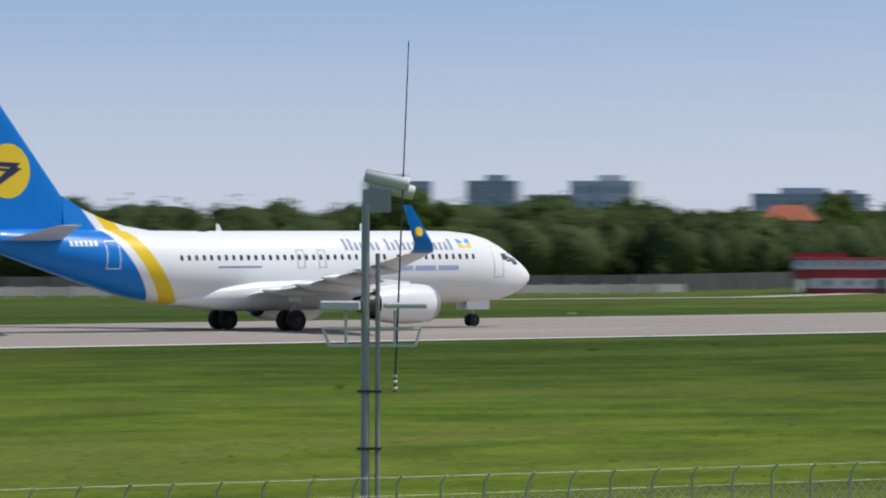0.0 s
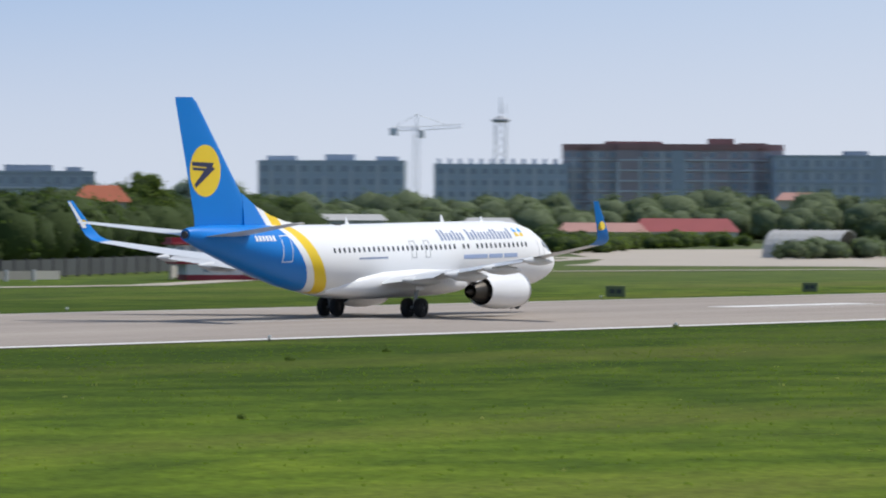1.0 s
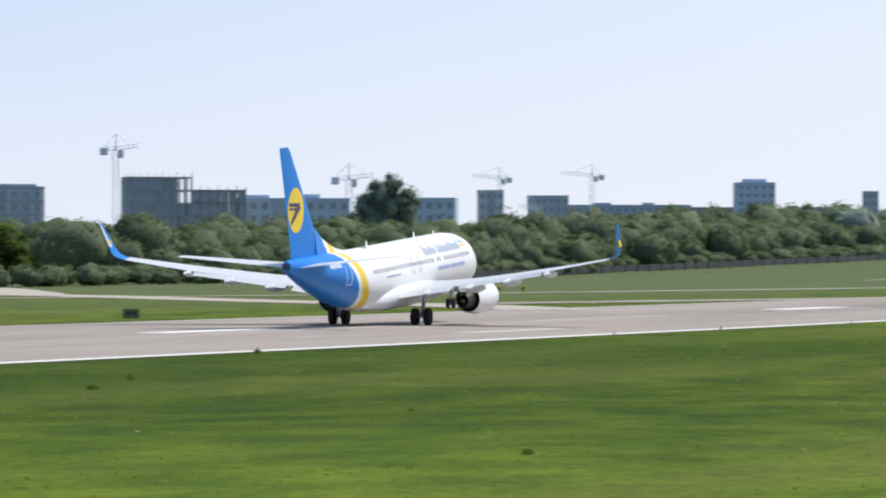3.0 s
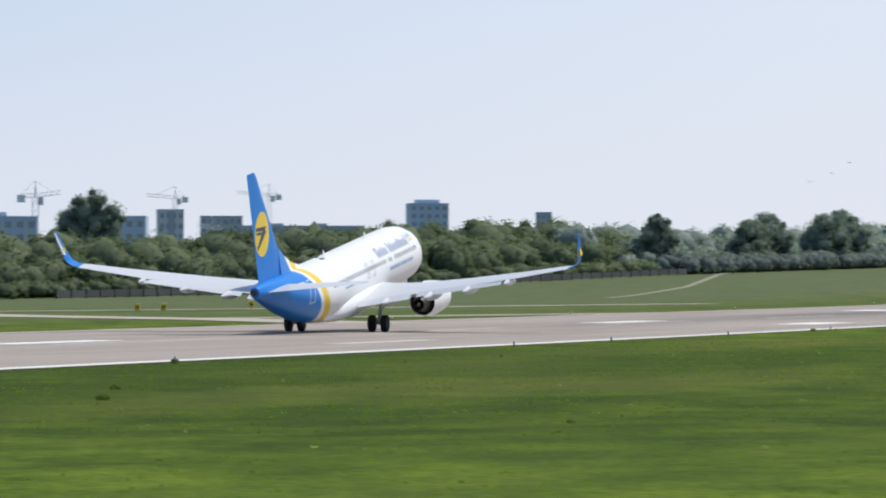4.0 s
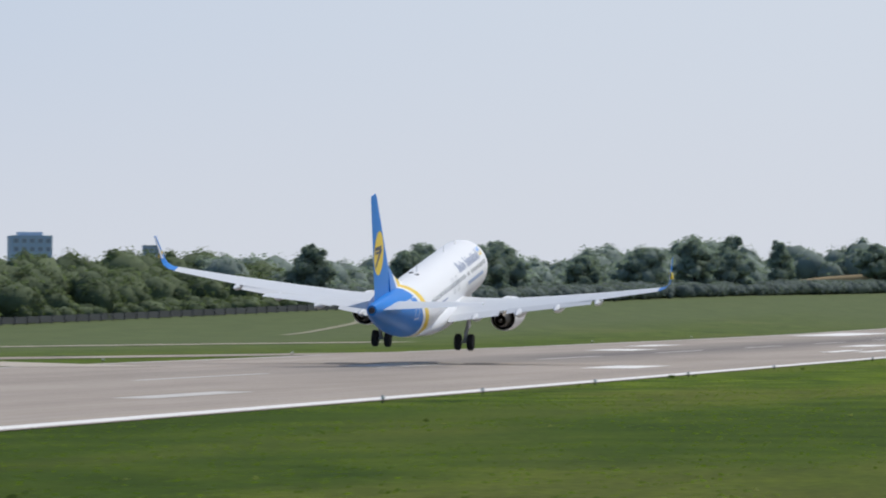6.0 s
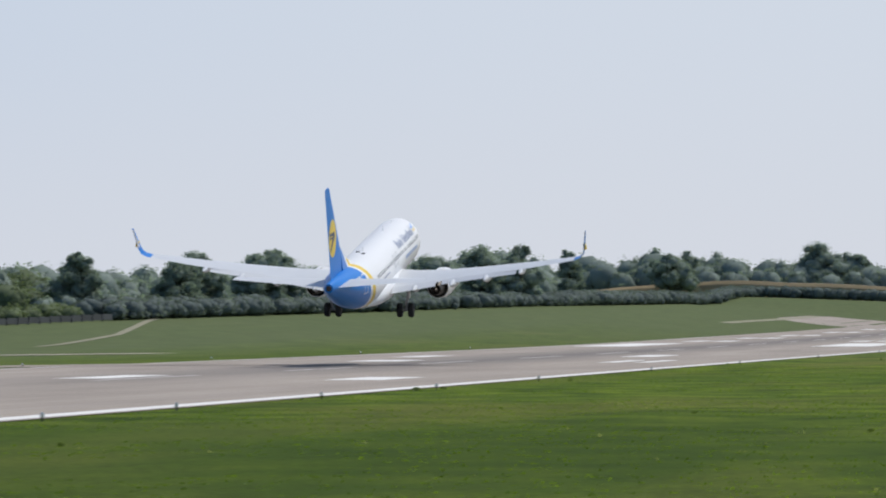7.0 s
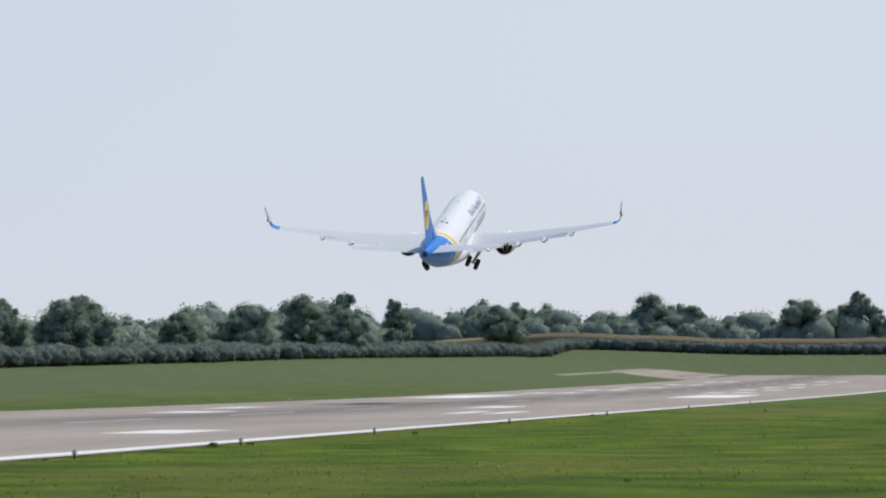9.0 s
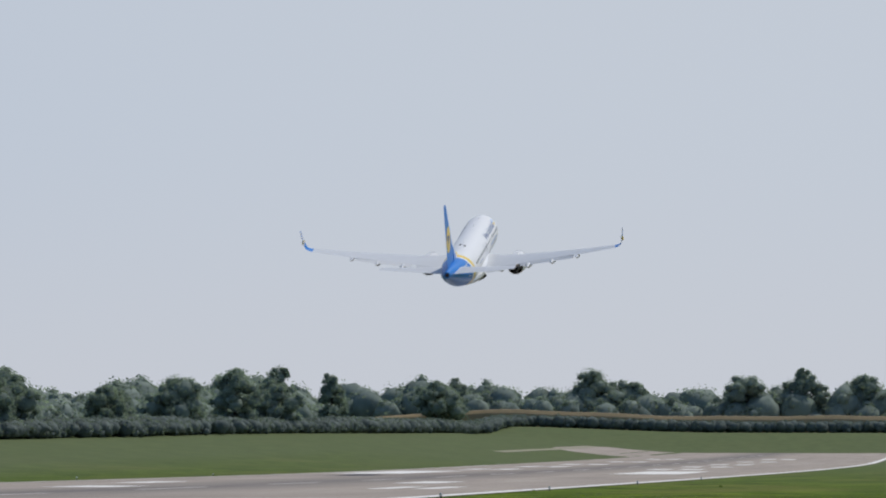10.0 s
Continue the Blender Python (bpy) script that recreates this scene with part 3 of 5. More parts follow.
for x, hgt in ((7.6, 0.4), (-2.6, 0.38), (12.0, 0.25)):
    bm = loft([[(x + 0.22, 0.02, 5.3), (x - 0.22, 0.02, 5.3), (x - 0.22, -0.02, 5.3), (x + 0.22, -0.02, 5.3)],
               [(x - 0.05, 0.01, 5.35 + hgt), (x - 0.22, 0.01, 5.35 + hgt), (x - 0.22, -0.01, 5.35 + hgt), (x - 0.05, -0.01, 5.35 + hgt)]])
    part("blade_antenna", bm, M_WHITE, airliner, "white blade antenna")
for x, y in ((-3.2, 0.3), (-4.0, -0.25)):
    part("roof_marking", boxes((x - 0.25, x + 0.25, y - 0.12, y + 0.12, 5.3, 5.362)), M_DARK, airliner, "small dark roof panel")

# landing gear: each leg is hinged on the airliner
M_STRUT = worn("grey_gear_steel", (0.4, 0.41, 0.42), 0.45, 0.3, 2.0, 0.3)
legs = []
for side in (1, -1):
    leg = part("main_gear_leg", tube(tube(tube(bmesh.new(), (0, side * 0.35, 0.1), (0, 0, -1.75), 0.13, 0.12, 12), (0, -side * 0.55, -1.75), (0, side * 0.55, -1.75), 0.09), (0.9, side * 0.2, -0.1), (0, 0, -1.2), 0.06),
               M_STRUT, airliner, "grey main gear leg", True, Matrix.Translation((0, side * 2.86, 2.32)))
    for dy in (-0.44, 0.44):
        wheel(leg, Matrix.Translation((0, dy, -1.755)), 0.565, 0.42)
    part("gear_door", boxes((-0.4, 0.4, side * 0.32, side * 0.36, -0.75, 0.15), bevel=0.01), M_WHITE, leg, "white gear door")
    legs.append((leg, side))
nose_leg = part("nose_gear_leg", tube(tube(tube(bmesh.new(), (0, 0, 0.2), (0, 0, -1.25), 0.09, 0.08, 12), (0, -0.3, -1.25), (0, 0.3, -1.25), 0.06), (0.7, 0, 0.1), (0, 0, -0.8), 0.05),
                M_STRUT, airliner, "grey nose gear leg", True, Matrix.Translation((15.7, 0, 1.6)))
for dy in (-0.2, 0.2):
    wheel(nose_leg, Matrix.Translation((0, dy, -1.25)), 0.345, 0.2)
for side in (1, -1):
    part("nose_gear_door", boxes((14.9, 16.6, side * 0.42, side * 0.46, 0.95, 1.6), bevel=0.01), M_WHITE, airliner, "white nose gear door")


# ---- runway markings, taxiways and apron ----
for x0, x1, y0, y1 in ((404, 420, 88.0, 91.5), (533, 557, 86.8, 88.2), (533, 557, 89.6, 91.2), (543, 560, 109.5, 114.0), (410, 430, 105.5, 108.5), (280, 298, 106.0, 108.5),
                       (600, 625, 93.5, 97.0), (596, 616, 115.5, 118.5)):
    marking("touchdown_bar", x0, x1, y0, y1)
marking("touchdown_bar", 288, 306, 89.6, 91.4, M_LINE_OLD)
for y0, y1 in ((84.0, 92.0), (116.0, 124.0)):
    marking("aiming_point", 778, 850, y0, y1)
for x0 in (900, 990, 1080, 1200, 1330):
    for y0 in (88.0, 92.5, 114.0, 118.5):
        marking("touchdown_bar", x0, x0 + 24, y0, y0 + 3.0)
for i in range(30):
    marking("centre_dash", -200 + 60 * i, -170 + 60 * i, 103.6, 104.2, M_LINE_OLD)


def strip(pts, width, mat, lift, name, parent):
    """A paved strip along a line on the ground."""
    bm = bmesh.new()
    fine = []
    for (ax, ay), (bx, by) in zip(pts, pts[1:]):
        n = max(1, int(math.hypot(bx - ax, by - ay) / 8))
        fine += [(ax + (bx - ax) * i / n, ay + (by - ay) * i / n) for i in range(n)]
    fine.append(pts[-1])
    prev = None
    for i, (x, y) in enumerate(fine):
        a, b = fine[max(i - 1, 0)], fine[min(i + 1, len(fine) - 1)]
        d = Vector((b[0] - a[0], b[1] - a[1], 0)).normalized()
        n = Vector((-d.y, d.x, 0)) * width / 2
        pair = [bm.verts.new((x + s * n.x, y + s * n.y, ground_z(x + s * n.x, y + s * n.y) + lift)) for s in (1, -1)]
        if prev:
            bm.faces.new((prev[0], prev[1], pair[1], pair[0]))
        prev = pair
    bmesh.ops.recalc_face_normals(bm, faces=bm.faces)
    if bm.faces[0].normal.z < 0:
        bmesh.ops.reverse_faces(bm, faces=bm.faces)
    return part(name, bm, mat, parent)


M_TRACK = worn("dusty_worn_track", (0.27, 0.255, 0.17), 0.9, 0.3, 0.2)
taxiway = thing("taxiway", None, "pale concrete taxiway strips crossing the grass beside the runway", "taxiway", kind="structure")
strip([(400, 122), (428, 142), (452, 168), (495, 208), (520, 240), (560, 300)], 10, M_CONCRETE, 0.05, "taxi_strip", taxiway)
strip([(395, 236), (450, 216), (500, 196), (560, 172), (640, 150)], 4, M_CONCRETE, 0.06, "service_track", taxiway)
strip([(520, 122), (470, 138), (432, 150)], 9, M_RUNWAY, 0.045, "taxi_strip", taxiway)
strip([(700, 178), (790, 188), (875, 202), (1000, 222), (1200, 246)], 1.2, M_TRACK, 0.05, "service_track", taxiway)
strip([(1355, 157), (1450, 158), (1560, 158), (1700, 159)], 3, M_TRACK, 0.05, "taxi_strip", taxiway)
strip([(280, 196), (330, 192), (400, 222), (470, 258), (560, 292)], 4, M_CONCRETE, 0.05, "service_track", taxiway)
strip([(492, 232), (512, 241), (552, 264), (612, 308), (642, 338)], 40, M_CONCRETE, 0.04, "apron", taxiway)


# ---- vegetation ----
def foliage(name, lo, hi, rough=0.65, through_light=0.5):
    m = material(name, lo, rough, spec=0.15)
    g = m.node_tree.nodes.new("ShaderNodeNewGeometry").outputs["Random Per Island"]
    c = mix(m, g, lo, hi)
    c = mix(m, ramp(m, noise_node(m, coords(m), 0.09, 3), [(0.35, (0, 0, 0)), (0.65, (0.6, 0.6, 0.6))]), c, tuple(k * 1.25 for k in hi))
    paint(m, c, noise_node(m, coords(m), 2.2, 4), 0.5, dist=0.3)
    t = m.node_tree.nodes.new("ShaderNodeBsdfTranslucent")
    m.node_tree.links.new(mix(m, 1.0, c, (1.5, 1.6, 1.1), "MULTIPLY"), t.inputs[0])
    add = m.node_tree.nodes.new("ShaderNodeMixShader")
    add.inputs[0].default_value = through_light
    m.node_tree.links.new(m.node_tree.nodes["Principled BSDF"].outputs[0], add.inputs[1])
    m.node_tree.links.new(t.outputs[0], add.inputs[2])
    m.node_tree.links.new(add.outputs[0], m.node_tree.nodes["Material Output"].inputs[0])
    return m


M_LEAF = foliage("mixed_green_leaves", (0.028, 0.047, 0.014), (0.066, 0.096, 0.031))
# distance haze painted into this leaf colour: lifted and blued
M_LEAF_BELT_HAZE = foliage("haze_lightened_belt_leaves", (0.150, 0.190, 0.170), (0.190, 0.232, 0.202))
M_LEAF_LIGHT = foliage("fresh_green_leaves", (0.060, 0.095, 0.018), (0.120, 0.165, 0.040))
# these three carry painted distance haze too, paler than real leaves
M_LEAF_HAZY = foliage("haze_lightened_crown_leaves", (0.165, 0.206, 0.188), (0.205, 0.250, 0.220))
M_LEAF_SOFT = foliage("haze_lightened_olive_leaves", (0.074, 0.099, 0.054), (0.113, 0.144, 0.078))
M_CORE = foliage("haze_lightened_foliage_mass", (0.150, 0.190, 0.170), (0.190, 0.232, 0.202), 0.9, 0.1)
M_CORE_NEAR = foliage("deep_green_foliage_mass", (0.026, 0.042, 0.014), (0.050, 0.072, 0.025), 0.9, 0.1)
# haze-lightened olive mass; the hedge colours below are blued for haze
M_CORE_SOFT = foliage("haze_lightened_olive_mass", (0.072, 0.096, 0.054), (0.106, 0.134, 0.074), 0.9, 0.1)
M_LEAF_HEDGE = foliage("haze_tinted_hedge_leaves", (0.082, 0.105, 0.102), (0.118, 0.146, 0.136))
M_CORE_HEDGE = foliage("haze_tinted_hedge_mass", (0.080, 0.102, 0.099), (0.112, 0.138, 0.128), 0.9, 0.1)
M_BARK = worn("grey_brown_bark", (0.10, 0.08, 0.06), 0.9, 0.4, 3.0)
rng = np.random.default_rng(7)


def leaf_quads(centres, radii, n, size, reach=(0.78, 1.0)):
    """Corners of n small leaf clumps round each ellipsoid, uneven in outline."""
    m = len(centres)
    d = rng.normal(size=(m, n, 3))
    d /= np.linalg.norm(d, axis=2, keepdims=True)
    d[:, :, 2] = np.where(d[:, :, 2] < -0.55, -d[:, :, 2], d[:, :, 2])
    lump = 1 + 0.10 * np.sin(5.0 * d[:, :, :1] + rng.uniform(0, 6, (m, 1, 1))) * np.sin(4.0 * d[:, :, 2:] + rng.uniform(0, 6, (m, 1, 1)))
    r = rng.uniform(*reach, (m, n, 1)) * lump
    p = centres[:, None, :] + d * r * radii[:, None, :]
    nrm = d * 0.9 + rng.normal(size=d.shape) * 0.42 + np.array([0, 0, 0.15])
    nrm /= np.linalg.norm(nrm, axis=2, keepdims=True)
    t = np.cross(nrm, rng.normal(size=d.shape))
    t /= np.linalg.norm(t, axis=2, keepdims=True)
    b = np.cross(nrm, t)
    s = size * rng.uniform(0.7, 1.5, (m, n, 1))
    q = np.stack([p - t * s * 0.5, p + b * s * 0.32, p + t * s * 0.5, p - b * s * 0.32], axis=2)
    return q.reshape(-1, 3)


def quads_mesh(name, v, mats):
    me = bpy.data.meshes.new(name)
    n = len(v) // 4
    me.vertices.add(len(v))
    me.vertices.foreach_set("co", v.astype(np.float32).ravel())
    me.loops.add(len(v))
    me.loops.foreach_set("vertex_index", np.arange(len(v), dtype=np.int32))
    me.polygons.add(n)
    me.polygons.foreach_set("loop_start", np.arange(0, len(v), 4, dtype=np.int32))
    me.polygons.foreach_set("loop_total", np.full(n, 4, dtype=np.int32))
    for m in mats:
        me.materials.append(m)
    me.update(calc_edges=True)
    return me


def cores_mesh(name, centres, radii, mat, detail=2, fill=0.9):
    """Lumpy foliage bodies that close the crowns."""
    bm = bmesh.new()
    bmesh.ops.create_icosphere(bm, subdivisions=detail, radius=1.0)
    base = np.array([v.co for v in bm.verts])
    faces = np.array([[v.index for v in f.verts] for f in bm.faces])
    bm.free()
    v = (centres[:, None, :] + base[None] * radii[:, None, :] * fill * rng.normal(1.0, 0.09, (len(centres), len(base), 1))).reshape(-1, 3)
    f = (faces[None] + (np.arange(len(centres)) * len(base))[:, None, None]).reshape(-1, 3)
    me = bpy.data.meshes.new(name)
    me.from_pydata(v.tolist(), [], f.tolist())
    me.polygons.foreach_set("use_smooth", [True] * len(me.polygons))
    me.materials.append(mat)
    return me


def along(line, step):
    """Points along a line on plan, with the way across it."""
    out = []
    for (ax, ay), (bx, by) in zip(line, line[1:]):
        l = math.hypot(bx - ax, by - ay)
        n = max(1, int(l / step))
        for i in range(n):
            out.append((ax + (bx - ax) * i / n, ay + (by - ay) * i / n, -(by - ay) / l, (bx - ax) / l))
    return out


def wood(name, line, rows, height, step, leaves, size, label, mat, low=0.55, core=None):
    """A belt of trees: crowns in rows behind the line, lower in front."""
    cs, rs, lobes, sizes = [], [], [], []
    for k in range(rows):
        for x, y, nx, ny in along(line, step):
            off = k * step * 0.9 + rng.uniform(-0.5, 0.5) * step
            x2, y2 = x + nx * off + rng.uniform(-0.5, 0.5) * step, y + ny * off + rng.uniform(-0.5, 0.5) * step
            h = height * (low + (1 - low) * k / max(rows - 1, 1)) * rng.uniform(0.55 + 0.32 * low, 1.03)
            w = rng.uniform(0.30, 0.46) * h + 0.8
            g = ground_z(x2, y2)
            cs.append((x2, y2, g + h * 0.45))
            rs.append((w * 1.1, w * 1.1, h * 0.5))
            for i in range(6):
                a, u = 2.4 * i + rng.uniform(-0.6, 0.6), rng.uniform(0.25, 0.95)
                q = w * rng.uniform(0.30, 0.52)
                lobes.append((x2 + w * u * math.cos(a), y2 + w * u * math.sin(a), g + max(0.2 * h, h * (1.02 - 0.42 * u * u - 0.09 * i * u) - q)))
                sizes.append((q, q, q * rng.uniform(0.75, 1.05)))
    cs, rs, lobes, sizes = np.array(cs), np.array(rs), np.array(lobes), np.array(sizes)
    ob = new(name)
    tagged(ob, label, "trees", kind="stuff")
    v = np.concatenate([leaf_quads(cs, rs, int(leaves * 0.5), size * 0.75), leaf_quads(lobes, sizes, int(leaves * 0.36), size * 0.62, (0.7, 1.08))])
    part("foliage", quads_mesh("foliage", v, [mat]), None, ob)
    part("inner_foliage", cores_mesh("inner_foliage", cs, rs, core or M_CORE, 2, 0.82), None, ob)
    part("clumps", cores_mesh("clumps", lobes, sizes, core or M_CORE, 1, 0.74), None, ob)
    return ob


wood("woodland", [(190, 330), (260, 300), (330, 282), (400, 268), (480, 300), (575, 352)], 4, 10.5, 5.5, 260, 0.62,
     "dense dark green broadleaf trees behind the airfield boundary", M_LEAF, 0.8, M_CORE_NEAR)
wood("woodland", [(560, 357), (577, 352), (586, 338), (608, 333), (625, 334)], 2, 4.6, 4.5, 200, 0.6, "dark green scrub before low sheds", M_LEAF, 0.8, M_CORE_NEAR)
wood("woodland", [(687, 455), (701, 436), (716, 415), (734, 404)], 3, 8.6, 5.0, 200, 0.7, "dark green trees behind low sheds", M_LEAF, 0.75, M_CORE_NEAR)
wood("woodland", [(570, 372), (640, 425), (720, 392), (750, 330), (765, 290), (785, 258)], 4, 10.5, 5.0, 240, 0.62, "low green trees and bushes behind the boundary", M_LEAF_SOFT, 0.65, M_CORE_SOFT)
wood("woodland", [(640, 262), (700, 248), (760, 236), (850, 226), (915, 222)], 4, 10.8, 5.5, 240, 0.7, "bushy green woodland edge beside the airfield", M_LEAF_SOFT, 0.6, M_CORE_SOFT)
wood("woodland", [(880, 222), (1050, 216), (1250, 218)], 3, 9.8, 5.5, 200, 0.75, "long tree belt greyed by painted haze beyond the airfield grass", M_LEAF_BELT_HAZE, 0.5)
wood("woodland", [(1250, 220), (1500, 226)], 3, 13.0, 6.0, 200, 0.9, "long tree belt greyed by painted haze beyond the airfield grass", M_LEAF_BELT_HAZE, 0.5)
wood("woodland", [(1500, 228), (1640, 240), (1800, 264), (1960, 296)], 3, 18.5, 7.0, 200, 1.1, "long tree belt greyed by painted haze beyond the straw field", M_LEAF_BELT_HAZE, 0.5)
wood("woodland", [(1990, 330), (1966, 215), (1968, 60), (1990, -60), (2020, -160)], 3, 19.5, 7.0, 200, 1.15, "distant tree belt closing the end of the runway", M_LEAF_BELT_HAZE, 0.65)
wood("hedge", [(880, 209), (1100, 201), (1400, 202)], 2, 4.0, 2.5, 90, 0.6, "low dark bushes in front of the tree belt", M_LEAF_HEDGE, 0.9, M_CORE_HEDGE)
wood("hedge", [(1400, 202), (1800, 205), (1930, 202)], 2, 4.6, 2.5, 90, 0.65, "low clipped hedge tinted with painted haze before the straw field", M_LEAF_HEDGE, 0.95, M_CORE_HEDGE)
wood("hedge", [(1932, 204), (1932, 60), (1955, -90)], 2, 5.0, 2.5, 90, 0.7, "low clipped hedge tinted with painted haze before the straw field", M_LEAF_HEDGE, 0.95, M_CORE_HEDGE)
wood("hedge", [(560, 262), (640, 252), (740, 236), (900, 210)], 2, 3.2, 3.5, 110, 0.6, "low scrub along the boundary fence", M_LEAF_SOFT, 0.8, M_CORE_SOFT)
wood("hedge", [(600, 322), (650, 345), (690, 346)], 2, 3.0, 3.5, 130, 0.6, "fresh green bushes beside the apron", M_LEAF_LIGHT, 0.8, M_CORE_NEAR)


def tree(x, y, height, width, kind, label, seed, mat=None):
    """A tree with trunk, limbs and a crown of lobes."""
    r = random.Random(seed)
    g = ground_z(x, y)
    ob = thing("tree", Matrix.Translation((x, y, g - 0.1)), label, "tree")
    trunk = bmesh.new()
    tube(trunk, (0, 0, 0), (0, 0, height * 0.45), height * 0.028, height * 0.018, 8)
    cs, rs = [], []
    n = 15 if kind != "poplar" else 11
    for i in range(n):
        a = 2.4 * i
        k = i / (n - 1)
        if kind == "poplar":
            rad, z, s = width * 0.26 * (1 - 0.3 * k), height * (0.16 + 0.68 * k), width * r.uniform(0.27, 0.34)
        else:
            rad, z, s = width * r.uniform(0.22, 0.42) * math.sin(math.pi * (0.22 + 0.72 * k)), height * (0.22 + 0.60 * k + r.uniform(-0.05, 0.05)), width * r.uniform(0.15, 0.24)
        c = (rad * math.cos(a), rad * math.sin(a), z)
        tube(trunk, (0, 0, min(z * 0.7, height * 0.44)), c, height * 0.011, height * 0.004, 5)
        cs.append(c)
        rs.append((s, s, s * (1.25 if kind == "poplar" else 0.8)))
    part("trunk", trunk, M_BARK, ob, "grey-brown trunk and limbs")
    outer, small = [], []
    for c, q in zip(cs, rs):
        for i in range(4):
            a, b, k = r.uniform(0, 6.28), r.uniform(-0.4, 1.2), r.uniform(0.32, 0.5)
            outer.append((c[0] + q[0] * 0.85 * math.cos(a) * math.cos(b), c[1] + q[1] * 0.85 * math.sin(a) * math.cos(b), min(c[2] + q[2] * 0.85 * math.sin(b), height - q[0] * k)))
            small.append((q[0] * k, q[0] * k, q[0] * k * 0.9))
    cs, rs = np.array(cs), np.array(rs)
    outer, small = np.array(outer), np.array(small)
    leaf = 0.014 * height + 0.15
    v = np.concatenate([leaf_quads(cs, rs, 260, leaf * 1.1, (0.7, 1.1)), leaf_quads(outer, small, 120, leaf, (0.62, 1.06))])
    # default crown and mass colours carry the painted distance haze
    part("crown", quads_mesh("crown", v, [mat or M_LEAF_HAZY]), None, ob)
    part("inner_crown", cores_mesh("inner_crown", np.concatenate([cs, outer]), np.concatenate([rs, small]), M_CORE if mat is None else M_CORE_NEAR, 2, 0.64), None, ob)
    return ob


tree(853.9, 314.7, 14.5, 6.5, "poplar", "dense dark green poplar clump standing in scrub", 1)
tree(855.2, 311.6, 17.0, 7.0, "poplar", "tall dark green poplar clump standing in scrub", 2)
tree(856.4, 308.4, 14.7, 6.0, "poplar", "dark green poplar at the edge of a clump", 3)
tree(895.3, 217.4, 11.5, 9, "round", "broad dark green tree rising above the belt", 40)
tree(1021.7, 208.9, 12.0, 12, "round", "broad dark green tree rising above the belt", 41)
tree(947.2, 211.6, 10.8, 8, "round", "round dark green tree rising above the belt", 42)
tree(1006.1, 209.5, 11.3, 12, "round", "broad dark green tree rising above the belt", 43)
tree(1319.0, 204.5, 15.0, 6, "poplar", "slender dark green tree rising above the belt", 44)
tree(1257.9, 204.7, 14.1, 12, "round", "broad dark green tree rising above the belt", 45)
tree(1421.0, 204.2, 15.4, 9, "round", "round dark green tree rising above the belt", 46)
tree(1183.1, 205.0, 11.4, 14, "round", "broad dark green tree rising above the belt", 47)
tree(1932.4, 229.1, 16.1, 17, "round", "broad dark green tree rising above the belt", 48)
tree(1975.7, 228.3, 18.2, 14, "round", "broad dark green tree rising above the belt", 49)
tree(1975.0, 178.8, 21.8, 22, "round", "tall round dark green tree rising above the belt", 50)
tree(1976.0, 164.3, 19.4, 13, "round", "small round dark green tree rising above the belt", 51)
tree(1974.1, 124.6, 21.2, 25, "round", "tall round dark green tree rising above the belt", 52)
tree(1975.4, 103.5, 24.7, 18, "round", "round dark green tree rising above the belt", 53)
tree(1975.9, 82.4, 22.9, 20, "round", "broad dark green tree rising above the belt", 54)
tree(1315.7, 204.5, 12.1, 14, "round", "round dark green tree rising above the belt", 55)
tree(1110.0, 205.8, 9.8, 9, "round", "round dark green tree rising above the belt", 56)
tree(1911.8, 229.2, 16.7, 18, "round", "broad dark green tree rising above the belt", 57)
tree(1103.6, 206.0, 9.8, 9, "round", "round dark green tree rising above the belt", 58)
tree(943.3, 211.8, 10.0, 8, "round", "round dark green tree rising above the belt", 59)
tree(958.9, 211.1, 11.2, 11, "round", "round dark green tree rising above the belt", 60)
tree(364, 268, 10.5, 12, "round", "bushy bright green tree above the dark wood", 16, M_LEAF_LIGHT)
tree(648, 292, 8.5, 12, "round", "bushy green tree by the boundary", 17, M_LEAF_LIGHT)
tree(672, 282, 8.0, 9, "round", "bushy green tree by the boundary", 18, M_LEAF)
tree(700, 262, 8.6, 8, "round", "bushy olive-green tree before the housing", 19, M_LEAF)
tree(470, 300, 11.0, 10, "round", "bright green tree above the dark wood", 20, M_LEAF_LIGHT)
tree(520, 330, 10.5, 9, "round", "dark green tree above the wood", 21)


# grass blades standing out of the mown sward beside the runway
def blades(name, count, area, hmin, hmax, label, mat=None):
    x = rng.uniform(area[0], area[1], count)
    y = rng.uniform(area[2], area[3], count)
    keep = (y < 79.6) | (y > 128.5)
    patch = np.sin(x * 0.11 + 2 * np.sin(y * 0.07)) * np.sin(y * 0.23 + np.sin(x * 0.05)) > -0.55
    x, y = x[keep & patch], y[keep & patch]
    n = len(x)
    u = np.clip(x, -300, 1700) / 1000
    z = 0.72 * u + 2.55 * u * u
    k = 3
    a = rng.uniform(0, 6.283, (n, k))
    h = rng.uniform(hmin, hmax, (n, k)) * (0.6 + 0.8 * rng.random((n, 1)))
    w = 0.02 + 0.03 * rng.random((n, k))
    bx, by = x[:, None] + 0.08 * np.cos(a * 3), y[:, None] + 0.08 * np.sin(a * 3)
    base = np.stack([bx, by, np.repeat(z[:, None], k, 1) - 0.01], -1)
    side = np.stack([np.cos(a) * w, np.sin(a) * w, 0 * a], -1)
    tip = base + np.stack([np.cos(a + 1.3) * h * 0.5, np.sin(a + 1.3) * h * 0.5, h], -1)
    q = np.stack([base - side, base + side, tip + side * 0.35, tip - side * 0.35], 2).reshape(-1, 3)
    ob = new(name, quads_mesh(name, q, [mat or M_BLADE]))
    return tagged(ob, label, "grass", kind="stuff")


